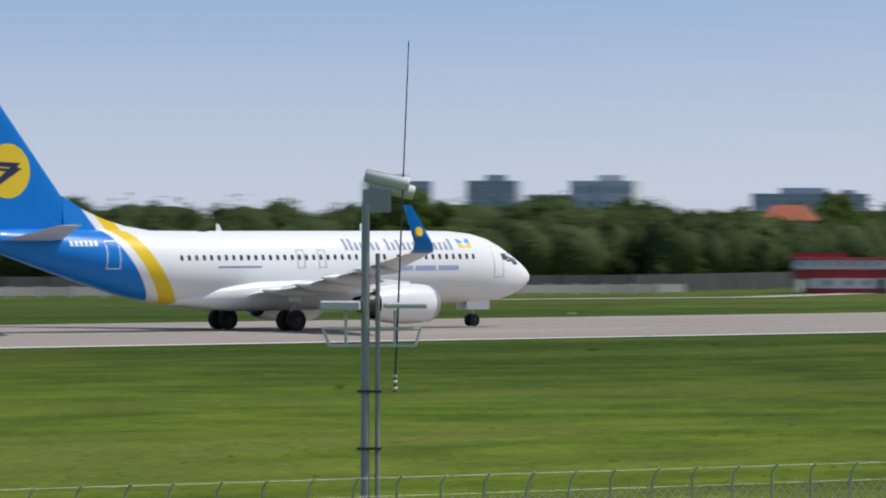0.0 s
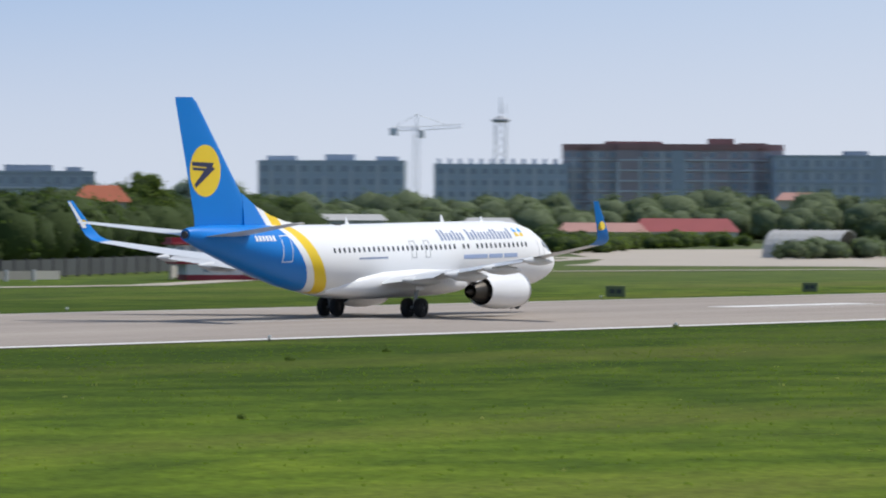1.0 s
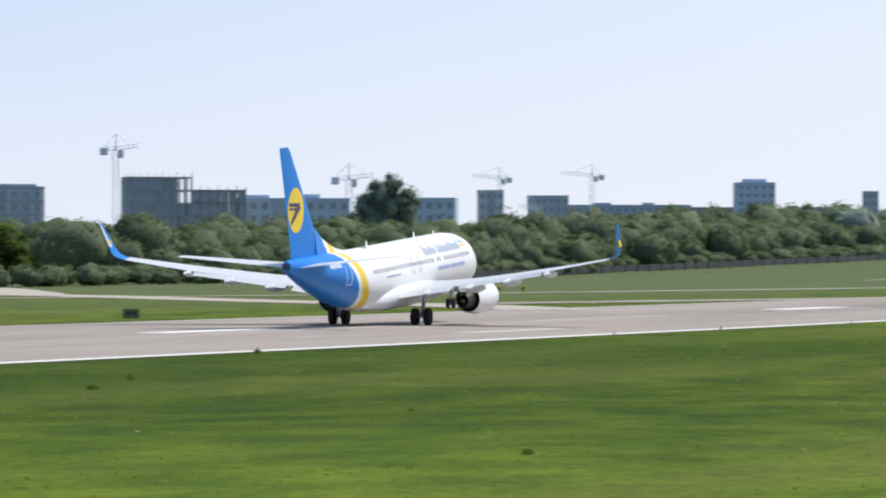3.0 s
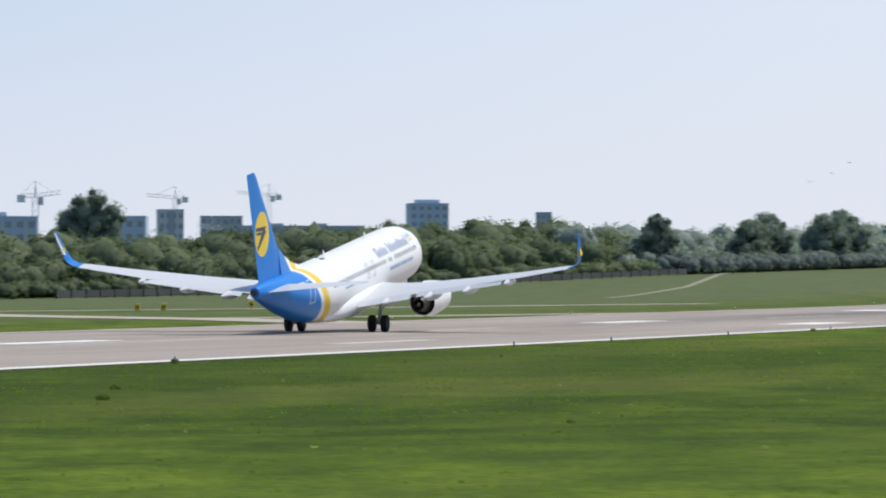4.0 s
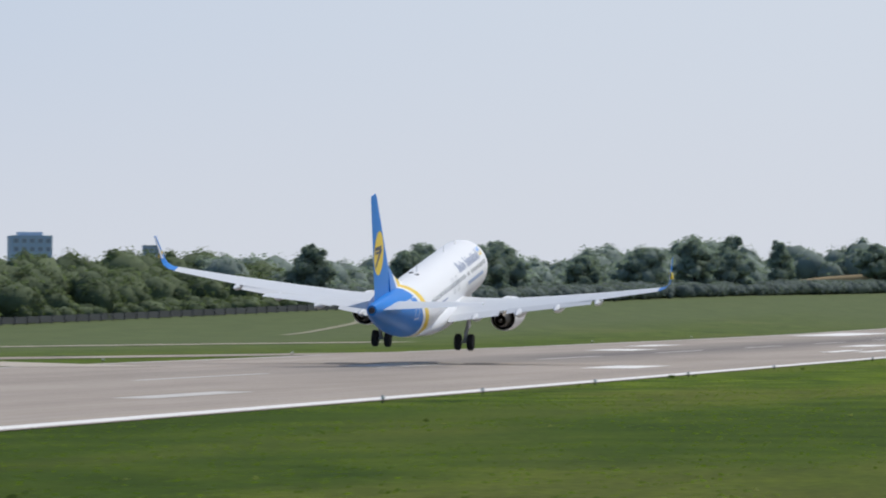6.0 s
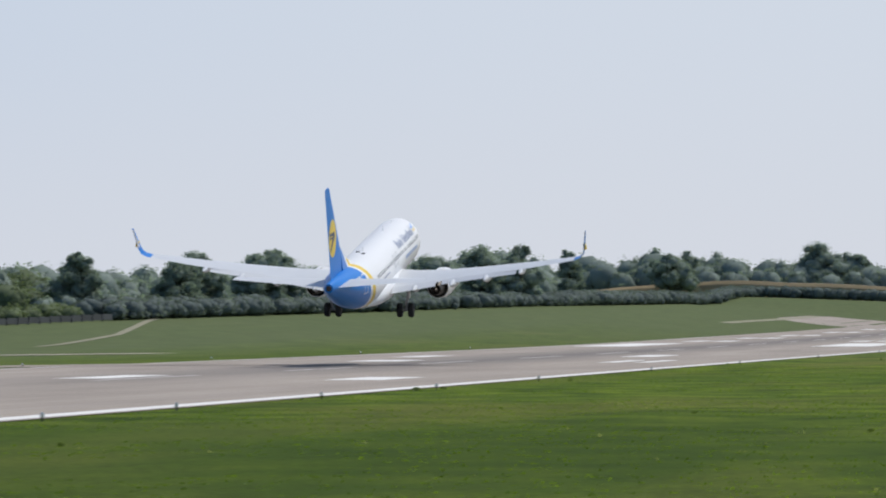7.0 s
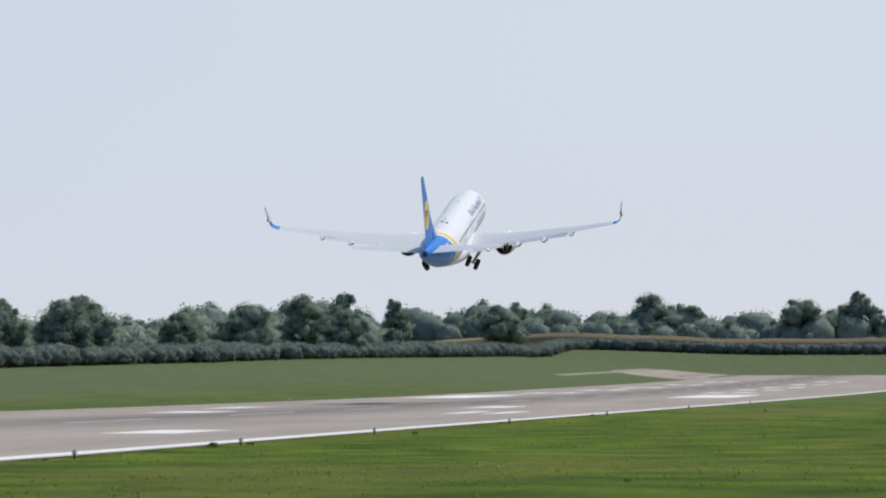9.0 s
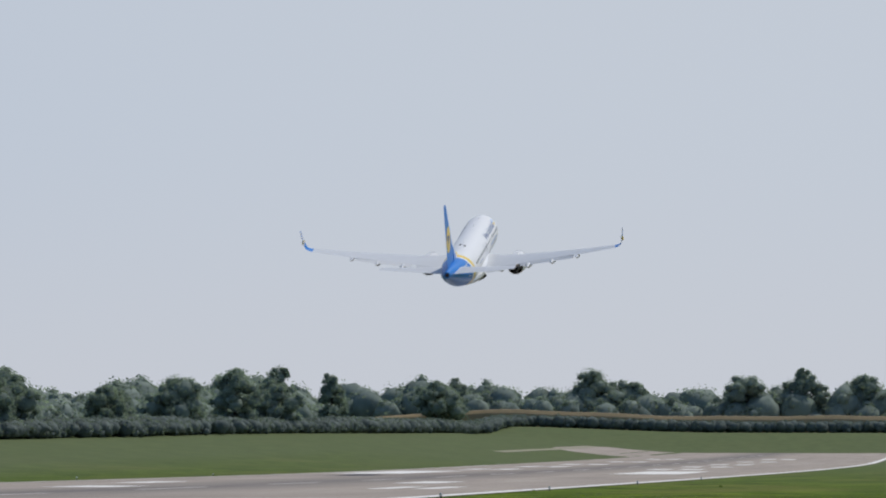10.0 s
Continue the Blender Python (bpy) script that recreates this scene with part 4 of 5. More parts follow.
M_BLADE = foliage("grass_blades", (0.085, 0.140, 0.015), (0.145, 0.205, 0.030))
blades("grass_tufts", 20000, (60, 330, -45, 80), 0.02, 0.045, "uneven green grass tufts on the mown airfield")
blades("grass_tufts", 12000, (150, 500, 20, 80), 0.02, 0.045, "uneven green grass tufts beside the runway edge")

M_SEED = foliage("pale_seed_heads", (0.17, 0.20, 0.06), (0.26, 0.27, 0.11))
blades("seed_heads", 260, (90, 330, -10, 70), 0.04, 0.09, "scattered pale seed heads in the mown grass", M_SEED)

# dry crop bank in front of the belt
M_STRAW = worn("dry_straw_grass", (0.40, 0.30, 0.16), 0.9, 0.35, 0.4)
bm = bmesh.new()
prev = None
for i, (x, y, nx, ny) in enumerate(along([(1938, 262), (1942, 214), (1945, 60), (1968, -100)], 10)):
    g = ground_z(x, y)
    h = min(1.0, 0.5 + i * 0.12) * 5.9 + 0.2 * math.sin(i * 0.5) + 0.2 * math.sin(i * 1.7)
    ring = [bm.verts.new((x + nx * o, y + ny * o, g + z)) for o, z in ((-3, -0.3), (-1.0, h * 0.8), (0, h), (2, h + 0.1), (5, -0.3))]
    if prev:
        for j in range(4):
            bm.faces.new((prev[j], prev[j + 1], ring[j + 1], ring[j]))
    prev = ring
bmesh.ops.recalc_face_normals(bm, faces=bm.faces)
tagged(new("straw_bank", mesh("straw_bank", bm, M_STRAW)), "dry straw-coloured grass bank before the tree belt", "bank", kind="structure")

# tufts of dry and dark weeds on the grass by the runway edge
def tuft(x, y, size, mat, label, category="weeds"):
    n = 90
    q = leaf_quads(np.array([[0, 0, size * 0.3]]), np.array([[size, size, size * 0.55]]), n, size * 0.45)
    ob = new("weed_tuft", quads_mesh("weed_tuft", q, [mat]))
    ob.matrix_basis = Matrix.Translation((x, y, ground_z(x, y)))
    return tagged(ob, label, category, "weeds in the grass")


for x, y, s in ((360, 79.2, 0.4), (366, 78.8, 0.28), (403, 77.2, 0.3), (228, 79.0, 0.42), (168, 60.5, 0.4), (121, 28.2, 0.3), (181, 64.8, 0.35), (565, 69.7, 0.3), (250, 71, 0.2), (300, 60, 0.2), (330, 79.3, 0.2),
                (455, 78.8, 0.3), (520, 79.2, 0.25), (215, 45, 0.22), (150, 42, 0.2), (270, 52, 0.22)):
    tuft(x, y, s * 0.5, M_LEAF_LIGHT, "dark green weed clump in mown grass")


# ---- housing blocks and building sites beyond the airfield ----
# distance haze put into glass, grey, slate, rose, raw concrete and crane colours
M_GLASS_FAR = material("hazed_window_glass", (0.25, 0.29, 0.35), 0.25)
M_FRAMEW = material("pale_window_surround", (0.55, 0.56, 0.58), 0.6)
M_BRICK_RED = worn("red_brown_brick_facing", (0.34, 0.19, 0.18), 0.8, 0.25, 0.3)
M_FACE_GREY = worn("hazed_blue_grey_wall", (0.43, 0.49, 0.57), 0.8, 0.25, 0.2)
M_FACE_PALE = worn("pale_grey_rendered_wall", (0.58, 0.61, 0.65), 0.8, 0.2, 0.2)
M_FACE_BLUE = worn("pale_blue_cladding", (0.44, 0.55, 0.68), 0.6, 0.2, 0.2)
M_FACE_DARK = worn("hazed_slate_cladding", (0.36, 0.41, 0.48), 0.7, 0.25, 0.2)
M_FACE_ROSE = worn("hazed_rose_block_wall", (0.38, 0.32, 0.34), 0.8, 0.25, 0.3)
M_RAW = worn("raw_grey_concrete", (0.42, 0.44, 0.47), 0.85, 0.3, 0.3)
M_ROOF_RED = worn("faded_red_sheet_roof", (0.33, 0.075, 0.07), 0.6, 0.3, 0.3)
M_ROOF_PINK = worn("bleached_pink_sheet_roof", (0.46, 0.25, 0.21), 0.7, 0.3, 0.3)
M_ROOF_ORANGE = worn("orange_red_tile_roof", (0.42, 0.12, 0.06), 0.8, 0.3, 0.8)
M_SHED = worn("pale_grey_sheeting", (0.48, 0.48, 0.47), 0.7, 0.3, 0.4)
M_PLASTER = worn("cream_plaster", (0.62, 0.55, 0.42), 0.8, 0.2, 0.5)
M_RED = worn("weathered_signal_red_paint", (0.38, 0.03, 0.045), 0.6, 0.3, 0.8)
M_OFFWHITE = worn("weathered_white_paint", (0.66, 0.66, 0.66), 0.6, 0.2, 0.8)
M_CRANE = worn("hazed_crane_steel", (0.70, 0.72, 0.75), 0.6, 0.15, 1.0)
M_GALV = worn("galvanised_steel", (0.36, 0.37, 0.38), 0.5, 0.3, 2.0, 0.5)
VIEW = (20.0, -20.0)


def facing(x, y, turn=0.0):
    """A pose on the ground whose -y side looks towards the runway's near side."""
    a = math.degrees(math.atan2(x - VIEW[0], y - VIEW[1]))
    return pose(x, y, ground_z(x, y) - 0.15, 0, 0, -a + turn)


def window_meshes(w, h):
    f = mesh("window", boxes((-w / 2, w / 2, -0.03, 0.12, -h / 2, h / 2)), M_FRAMEW)
    p = mesh("pane", boxes((-w / 2 + 0.08, w / 2 - 0.08, -0.05, -0.035, -h / 2 + 0.08, h / 2 - 0.08)), M_GLASS_FAR)
    return f, p


def block(at, width, depth, storeys, bays, wall, label, roofs=(), top=None, ledge=None, pitch=2.9, strips=(), category="apartment block", curve=0.0):
    """A housing block: wall, parapet, storey ledges, one window a bay and storey, roof houses."""
    ob = thing("apartment_building", at, label, category, "housing blocks beyond the airfield")
    h = storeys * pitch + 0.8
    n = 1 if not curve else 8
    for i in range(n):
        x0, x1 = -width / 2 + width * i / n, -width / 2 + width * (i + 1) / n
        dy = curve * ((2 * (i + 0.5) / n - 1) ** 2)
        part("wall", boxes((x0, x1, dy, dy + depth, 0, h)), wall, ob)
        part("parapet", boxes((x0 - 0.02, x1 + 0.02, dy - 0.15, dy + depth + 0.1, h, h + (1.4 if curve else 0.5))), top or wall, ob, "roof parapet")
    for a, b, hh in roofs:
        part("roof_house", boxes((a * width / 2, b * width / 2, depth * 0.3, depth * 0.8, h + 0.5, h + 0.5 + hh)), top or wall, ob)
    for a, b, m in strips:
        part("facade_strip", boxes((a * width / 2, b * width / 2, -0.28 + curve * ((a + b) / 2) ** 2, 0.05 + curve * ((a + b) / 2) ** 2, 0.3, h - 0.1)), m, ob, "projecting vertical strip of cladding")
    if width > 25:
        for i in range(1, bays, 2):
            s = 2 * i / bays - 1
            dy = curve * ((2 * (min(int((s + 1) / 2 * n), n - 1) + 0.5) / n - 1) ** 2)
            part("pier", boxes((s * width / 2 - 0.3, s * width / 2 + 0.3, dy - 0.3, dy + 0.02, 0.3, h - 0.3 - 1.2 * (i % 3))), M_FACE_PALE, ob, "pale vertical facade pier")
    f, p = window_meshes(width / bays * 0.62, pitch * 0.56)
    for k in range(storeys):
        z = 0.9 + pitch * (k + 0.5)
        if ledge:
            for i in range(n):
                dy = curve * ((2 * (i + 0.5) / n - 1) ** 2)
                part("ledge", boxes((-width / 2 + width * i / n, -width / 2 + width * (i + 1) / n, dy - 0.35, dy + 0.02, z - pitch / 2 - 0.15, z - pitch / 2 + 0.2)), ledge, ob)
        for i in range(bays):
            s = 2 * (i + 0.5) / bays - 1
            x = s * width / 2
            if any(a < s < b for a, b, m in strips):
                continue
            seg = min(int((s + 1) / 2 * n), n - 1)
            dy = curve * ((2 * (seg + 0.5) / n - 1) ** 2)
            wdw = part("window", f, None, ob, at=Matrix.Translation((x, dy - 0.05, z)))
            part("pane", p, None, wdw)
    return ob


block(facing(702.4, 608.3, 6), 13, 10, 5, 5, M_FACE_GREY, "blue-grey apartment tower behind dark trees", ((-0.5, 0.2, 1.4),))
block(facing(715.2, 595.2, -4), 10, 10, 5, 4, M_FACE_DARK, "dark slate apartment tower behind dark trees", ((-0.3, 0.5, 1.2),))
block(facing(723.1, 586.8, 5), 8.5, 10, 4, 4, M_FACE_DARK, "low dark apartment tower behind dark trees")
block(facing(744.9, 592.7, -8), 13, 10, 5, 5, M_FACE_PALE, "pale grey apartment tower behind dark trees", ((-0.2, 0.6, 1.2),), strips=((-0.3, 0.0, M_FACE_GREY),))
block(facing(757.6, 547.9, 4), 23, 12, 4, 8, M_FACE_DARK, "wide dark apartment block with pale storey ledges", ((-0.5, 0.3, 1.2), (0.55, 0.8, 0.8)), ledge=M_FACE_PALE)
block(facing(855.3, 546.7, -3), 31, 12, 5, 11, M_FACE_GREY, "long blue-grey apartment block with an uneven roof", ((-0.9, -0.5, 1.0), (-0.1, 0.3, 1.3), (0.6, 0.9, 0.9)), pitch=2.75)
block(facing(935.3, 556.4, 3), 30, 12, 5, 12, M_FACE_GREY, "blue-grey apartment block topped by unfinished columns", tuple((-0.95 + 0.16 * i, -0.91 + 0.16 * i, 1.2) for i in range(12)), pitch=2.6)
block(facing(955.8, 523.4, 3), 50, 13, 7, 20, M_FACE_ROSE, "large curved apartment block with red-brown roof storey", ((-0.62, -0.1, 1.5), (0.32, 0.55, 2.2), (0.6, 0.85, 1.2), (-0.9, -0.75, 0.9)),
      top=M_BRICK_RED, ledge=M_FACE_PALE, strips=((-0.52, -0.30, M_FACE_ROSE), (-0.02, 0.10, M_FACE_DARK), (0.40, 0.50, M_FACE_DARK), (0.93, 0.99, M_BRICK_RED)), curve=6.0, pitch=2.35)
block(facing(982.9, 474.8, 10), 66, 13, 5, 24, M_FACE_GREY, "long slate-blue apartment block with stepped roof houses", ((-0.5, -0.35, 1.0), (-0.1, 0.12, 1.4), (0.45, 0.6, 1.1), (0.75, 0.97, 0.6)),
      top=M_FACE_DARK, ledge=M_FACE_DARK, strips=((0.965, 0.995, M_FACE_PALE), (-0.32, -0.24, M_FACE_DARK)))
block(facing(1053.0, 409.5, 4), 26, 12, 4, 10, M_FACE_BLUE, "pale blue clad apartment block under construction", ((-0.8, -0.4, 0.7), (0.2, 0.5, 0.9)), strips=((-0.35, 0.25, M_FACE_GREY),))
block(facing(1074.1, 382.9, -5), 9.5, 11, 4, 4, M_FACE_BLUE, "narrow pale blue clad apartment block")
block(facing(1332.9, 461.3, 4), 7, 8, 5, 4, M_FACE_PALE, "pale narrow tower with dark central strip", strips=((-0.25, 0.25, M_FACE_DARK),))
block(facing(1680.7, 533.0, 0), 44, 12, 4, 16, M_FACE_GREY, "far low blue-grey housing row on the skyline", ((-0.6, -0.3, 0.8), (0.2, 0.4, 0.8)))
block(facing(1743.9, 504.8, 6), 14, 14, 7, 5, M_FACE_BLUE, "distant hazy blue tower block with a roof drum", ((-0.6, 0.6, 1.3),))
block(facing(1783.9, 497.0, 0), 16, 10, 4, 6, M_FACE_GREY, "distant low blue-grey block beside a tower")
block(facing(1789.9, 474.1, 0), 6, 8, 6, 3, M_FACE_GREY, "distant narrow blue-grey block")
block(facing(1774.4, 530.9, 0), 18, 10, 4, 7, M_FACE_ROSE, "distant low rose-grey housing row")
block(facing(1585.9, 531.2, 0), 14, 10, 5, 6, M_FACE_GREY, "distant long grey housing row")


def frame_block(at, width, depth, storeys, bays, label, mat, filled):
    """An unfinished concrete frame: slabs, columns and some filled bays."""
    ob = thing("unfinished_building", at, label, "building site", "housing blocks beyond the airfield")
    pitch = 2.9
    for k in range(storeys + 1):
        part("slab", boxes((-width / 2, width / 2, 0, depth, pitch * k, pitch * k + 0.3)), mat, ob)
        if k == storeys:
            break
        for i in range(bays + 1):
            x = -width / 2 + (width - 0.4) * i / bays
            for y in (0.1, depth - 0.5):
                part("column", boxes((x, x + 0.4, y, y + 0.4, pitch * k + 0.3, pitch * (k + 1))), mat, ob)
        for i in range(bays):
            if filled(i / bays, k):
                x = -width / 2 + width * i / bays
                part("infill_wall", boxes((x + 0.35, x + width / bays - 0.1, 0.5, depth - 0.8, pitch * k + 0.3, pitch * (k + 1))), M_FACE_GREY if (i * 7 + k * 3) % 5 else M_FACE_DARK, ob)
    for i in range(bays + 1):
        x = -width / 2 + (width - 0.2) * i / bays
        part("rebar_column", boxes((x, x + 0.15, 0.2, 0.35, pitch * storeys, pitch * storeys + 0.9 + 0.4 * (i % 2))), mat, ob)
    return ob


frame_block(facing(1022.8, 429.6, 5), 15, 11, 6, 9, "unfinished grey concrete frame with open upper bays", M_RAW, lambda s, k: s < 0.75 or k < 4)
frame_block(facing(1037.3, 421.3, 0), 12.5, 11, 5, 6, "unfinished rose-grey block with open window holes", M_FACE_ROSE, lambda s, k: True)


def lattice(bm, p, q, w, n, r=0.06):
    """A square lattice beam from p to q."""
    p, q = Vector(p), Vector(q)
    d = (q - p)
    u = Vector((0, 0, 1)).cross(d).normalized() if abs(d.normalized().z) < 0.9 else Vector((1, 0, 0))
    v = d.normalized().cross(u)
    cs = [(u * a + v * b) * w / 2 for a, b in ((1, 1), (1, -1), (-1, -1), (-1, 1))]
    for c in cs:
        tube(bm, p + c, q + c, r, n=4)
    for i in range(n):
        a, b = p + d * i / n, p + d * (i + 1) / n
        for j in range(4):
            tube(bm, a + cs[j], b + cs[(j + 1) % 4], r * 0.7, n=3)


def crane(at, height, jib, back, turn, label):
    ob = thing("tower_crane", at, label, "tower crane", "cranes over the building sites")
    bm = bmesh.new()
    lattice(bm, (0, 0, 0), (0, 0, height), 1.3, int(height / 1.8), 0.075)
    part("mast", bm, M_CRANE, ob, "lattice mast")
    c, s = math.cos(radians(turn)), math.sin(radians(turn))
    bm = bmesh.new()
    lattice(bm, (0, 0, height + 0.6), (c * jib, s * jib, height + 1.4), 0.9, int(jib / 1.4), 0.06)
    part("jib", bm, M_CRANE, ob, "long lattice jib")
    bm = bmesh.new()
    lattice(bm, (0, 0, height + 0.6), (-c * back, -s * back, height + 0.6), 0.9, int(back / 1.4), 0.06)
    part("counter_jib", bm, M_CRANE, ob)
    part("counterweight", boxes((-c * back - 0.9, -c * back + 0.9, -s * back - 0.7, -s * back + 0.7, height - 1.0, height + 0.7)), M_CRANE, ob, "concrete counterweight")
    bm = bmesh.new()
    tube(bm, (0, 0, height), (0, 0, height + 4), 0.25, 0.08, 6)
    tube(bm, (0, 0, height + 4), (c * jib * 0.7, s * jib * 0.7, height + 1.4), 0.05, n=4)
    tube(bm, (0, 0, height + 4), (-c * back, -s * back, height + 0.8), 0.05, n=4)
    part("apex", bm, M_CRANE, ob)
    part("cab", boxes((0.5, 1.8, -0.9, 0.5, height - 1.6, height + 0.3), bevel=0.1), M_OFFWHITE, ob, "pale operator's cab")
    return ob


CRANES = {"crane1": (956.4, 594.1), "crane2": (1064.6, 458.8), "crane3": (1085.7, 408.5), "cr4": (1336.6, 450.7), "cr6": (1464.9, 505.7), "cr8": (1495.6, 485.4)}
for key, h, jib, back, turn, label in (("crane1", 22, 11, 5.5, 15, "pale tower crane with jib over a housing block"), ("crane2", 24, 5.5, 3, 20, "pale tower crane beside an unfinished block"),
                                       ("crane3", 17, 6, 3.5, 20, "pale tower crane behind a poplar"), ("cr4", 10, 4, 2.5, 160, "small far tower crane on the skyline"),
                                       ("cr6", 20, 9, 3, 170, "far tower crane on the skyline"), ("cr8", 21, 10, 3, 175, "far tower crane with a long jib")):
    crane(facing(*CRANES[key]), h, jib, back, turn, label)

# lattice tower with a broad head
tower = thing("lattice_tower", facing(967.4, 577.8), "tall lattice tower with broad round head above housing", "tower")
bm = bmesh.new()
lattice(bm, (0, 0, 0), (0, 0, 24.5), 2.6, 14, 0.13)
part("mast", bm, M_CRANE, tower, "pale lattice mast")
part("head", spin([(24.0, 1.5), (24.3, 2.1), (24.7, 2.2), (25.0, 1.5), (25.6, 0.5), (25.6, 0.0)], 16, pose(0, 0, 0, 0, -90, 0)), M_RAW, tower, "broad grey head platform")
bm = bmesh.new()
tube(tube(bm, (0, 0, 26), (0, 0, 30), 0.3, 0.08, 6), (1.2, 0, 26), (1.2, 0, 28.5), 0.12, 0.05, 6)
part("spire", bm, M_CRANE, tower)


# ---- low buildings by the boundary ----
def house(at, w, d, h, roof_h, wall, roof, label, windows=3, name="house", category="house", overhang=0.4):
    """A low building with a pitched roof, openings in the long side."""
    ob = thing(name, at, label, category)
    part("wall", boxes((-w / 2, w / 2, 0, d, 0, h)), wall, ob)
    o = overhang
    bm = bmesh.new()
    pts = [(-w / 2 - o, -o, h), (w / 2 + o, -o, h), (w / 2 + o, d + o, h), (-w / 2 - o, d + o, h), (-w / 2 + roof_h * 0.6, d / 2, h + roof_h), (w / 2 - roof_h * 0.6, d / 2, h + roof_h)]
    v = [bm.verts.new(p) for p in pts]
    for f in ((0, 1, 5, 4), (2, 3, 4, 5), (1, 2, 5), (3, 0, 4), (3, 2, 1, 0)):
        bm.faces.new([v[i] for i in f])
    bmesh.ops.recalc_face_normals(bm, faces=bm.faces)
    part("roof", bm, roof, ob)
    for i in range(windows):
        x = -w / 2 + w * (i + 0.5) / windows
        f = part("window", boxes((x - w / windows * 0.25, x + w / windows * 0.25, -0.06, 0.05, h * 0.3, h * 0.82)), M_FRAMEW, ob)
        part("pane", boxes((x - w / windows * 0.25 + 0.08, x + w / windows * 0.25 - 0.08, -0.08, -0.065, h * 0.3 + 0.08, h * 0.82 - 0.08)), M_GLASS_FAR, f)
    return ob


house(facing(454.6, 294.5), 6.0, 5, 7.4, 1.9, M_PLASTER, M_ROOF_ORANGE, "small house with orange-red roof among dark trees", 3)
house(facing(432, 302, 20), 4.2, 4, 5.6, 1.5, M_PLASTER, M_ROOF_ORANGE, "small annex with orange-red roof among trees", 2)
house(facing(684.5, 371.5), 14, 8, 2.4, 1.5, M_OFFWHITE, M_ROOF_PINK, "long shed with bleached pink roof", 6, "shed", "shed")
house(facing(700.0, 365.2), 17, 10, 2.3, 2.2, M_OFFWHITE, M_ROOF_RED, "long shed with faded red sheet roof", 7, "shed", "shed")
house(facing(761.9, 379.0), 8, 6, 7.2, 1.4, M_PLASTER, M_ROOF_PINK, "cream house with faded roof before housing blocks", 4)
house(facing(651.6, 401.9), 17, 8, 4.4, 1.0, M_SHED, M_SHED, "long pale grey shed among trees", 8, "shed", "shed")
house(facing(665.8, 381.1), 8, 7, 3.8, 1.0, M_SHED, M_SHED, "pale weathered shed among trees", 2, "shed", "shed")
house(facing(434.0, 324.9), 9, 6, 5.6, 1.2, M_OFFWHITE, M_SHED, "white shed roof showing above the wood", 3, "shed", "shed")
house(facing(255, 262), 7, 5, 4.6, 1.2, M_FACE_ROSE, M_ROOF_ORANGE, "brick-red house among dark trees", 3)

# red and white two-storey control hut
hut = thing("control_hut", facing(359.8, 206.6, 14), "two-storey red and white banded control hut", "building")
part("lower_wall", boxes((-3.2, 4.4, 0.0, 4.5, 0.0, 0.65)), M_RED, hut, "red base band")
part("middle_wall", boxes((-3.2, 4.4, 0.0, 4.5, 0.65, 1.6)), M_OFFWHITE, hut, "white lower band")
part("upper_band", boxes((-4.2, 4.4, -0.1, 4.5, 1.6, 2.55)), M_RED, hut, "red middle band")
part("upper_wall", boxes((-4.2, 4.3, -0.05, 4.4, 2.55, 3.3)), M_OFFWHITE, hut, "white upper band")
part("roof", boxes((-4.6, 4.7, -0.4, 4.8, 3.3, 3.5), bevel=0.03), M_RED, hut, "flat red roof edge")
part("balcony", boxes((-4.5, 4.7, -0.7, 0.0, 2.42, 2.52)), M_OFFWHITE, hut, "white ledge")
part("roof_house", boxes((-4.4, 0.6, 1.0, 4.0, 3.5, 3.95)), M_RED, hut)
for i in range(7):
    x = -3.8 + 1.18 * i
    w_ = part("window", boxes((x - 0.42, x + 0.42, -0.1, 0.0, 2.65, 3.2)), M_OFFWHITE, hut)
    part("pane", boxes((x - 0.36, x + 0.36, -0.125, -0.105, 2.7, 3.15)), M_GLASS_FAR, w_)
for x in (-1.4, 0.6, 2.2):
    w_ = part("window", boxes((x - 0.4, x + 0.4, -0.05, 0.05, 0.85, 1.45)), M_OFFWHITE, hut)
    part("pane", boxes((x - 0.33, x + 0.33, -0.075, -0.055, 0.9, 1.4)), M_GLASS_FAR, w_)
part("door", boxes((3.2, 3.9, -0.05, 0.05, 0.05, 1.5)), M_DARK, hut, "dark door")

# corrugated arched shelter beside the apron
shelter = thing("arched_shelter", facing(571.0, 269.0, -18), "pale corrugated arched shelter beside a concrete apron", "shelter")
for i in range(17):
    x = -5.2 + 0.62 * i
    k = 0.97 if i % 2 else 1.0
    bm = loft([[(xx, 4.2 - 4.6 * k * math.cos(math.pi * j / 12), 3.9 * k * math.sin(math.pi * j / 12)) for j in range(13)] for xx in (x, x + 0.62)], closed=False, caps=False)
    r = bmesh.ops.solidify(bm, geom=bm.faces[:], thickness=0.08)
    part("rib_panel", bm, M_SHED, shelter)
part("end_wall", boxes((-4.9, -4.7, 0.5, 7.9, 0, 2.3)), M_SHED, shelter)


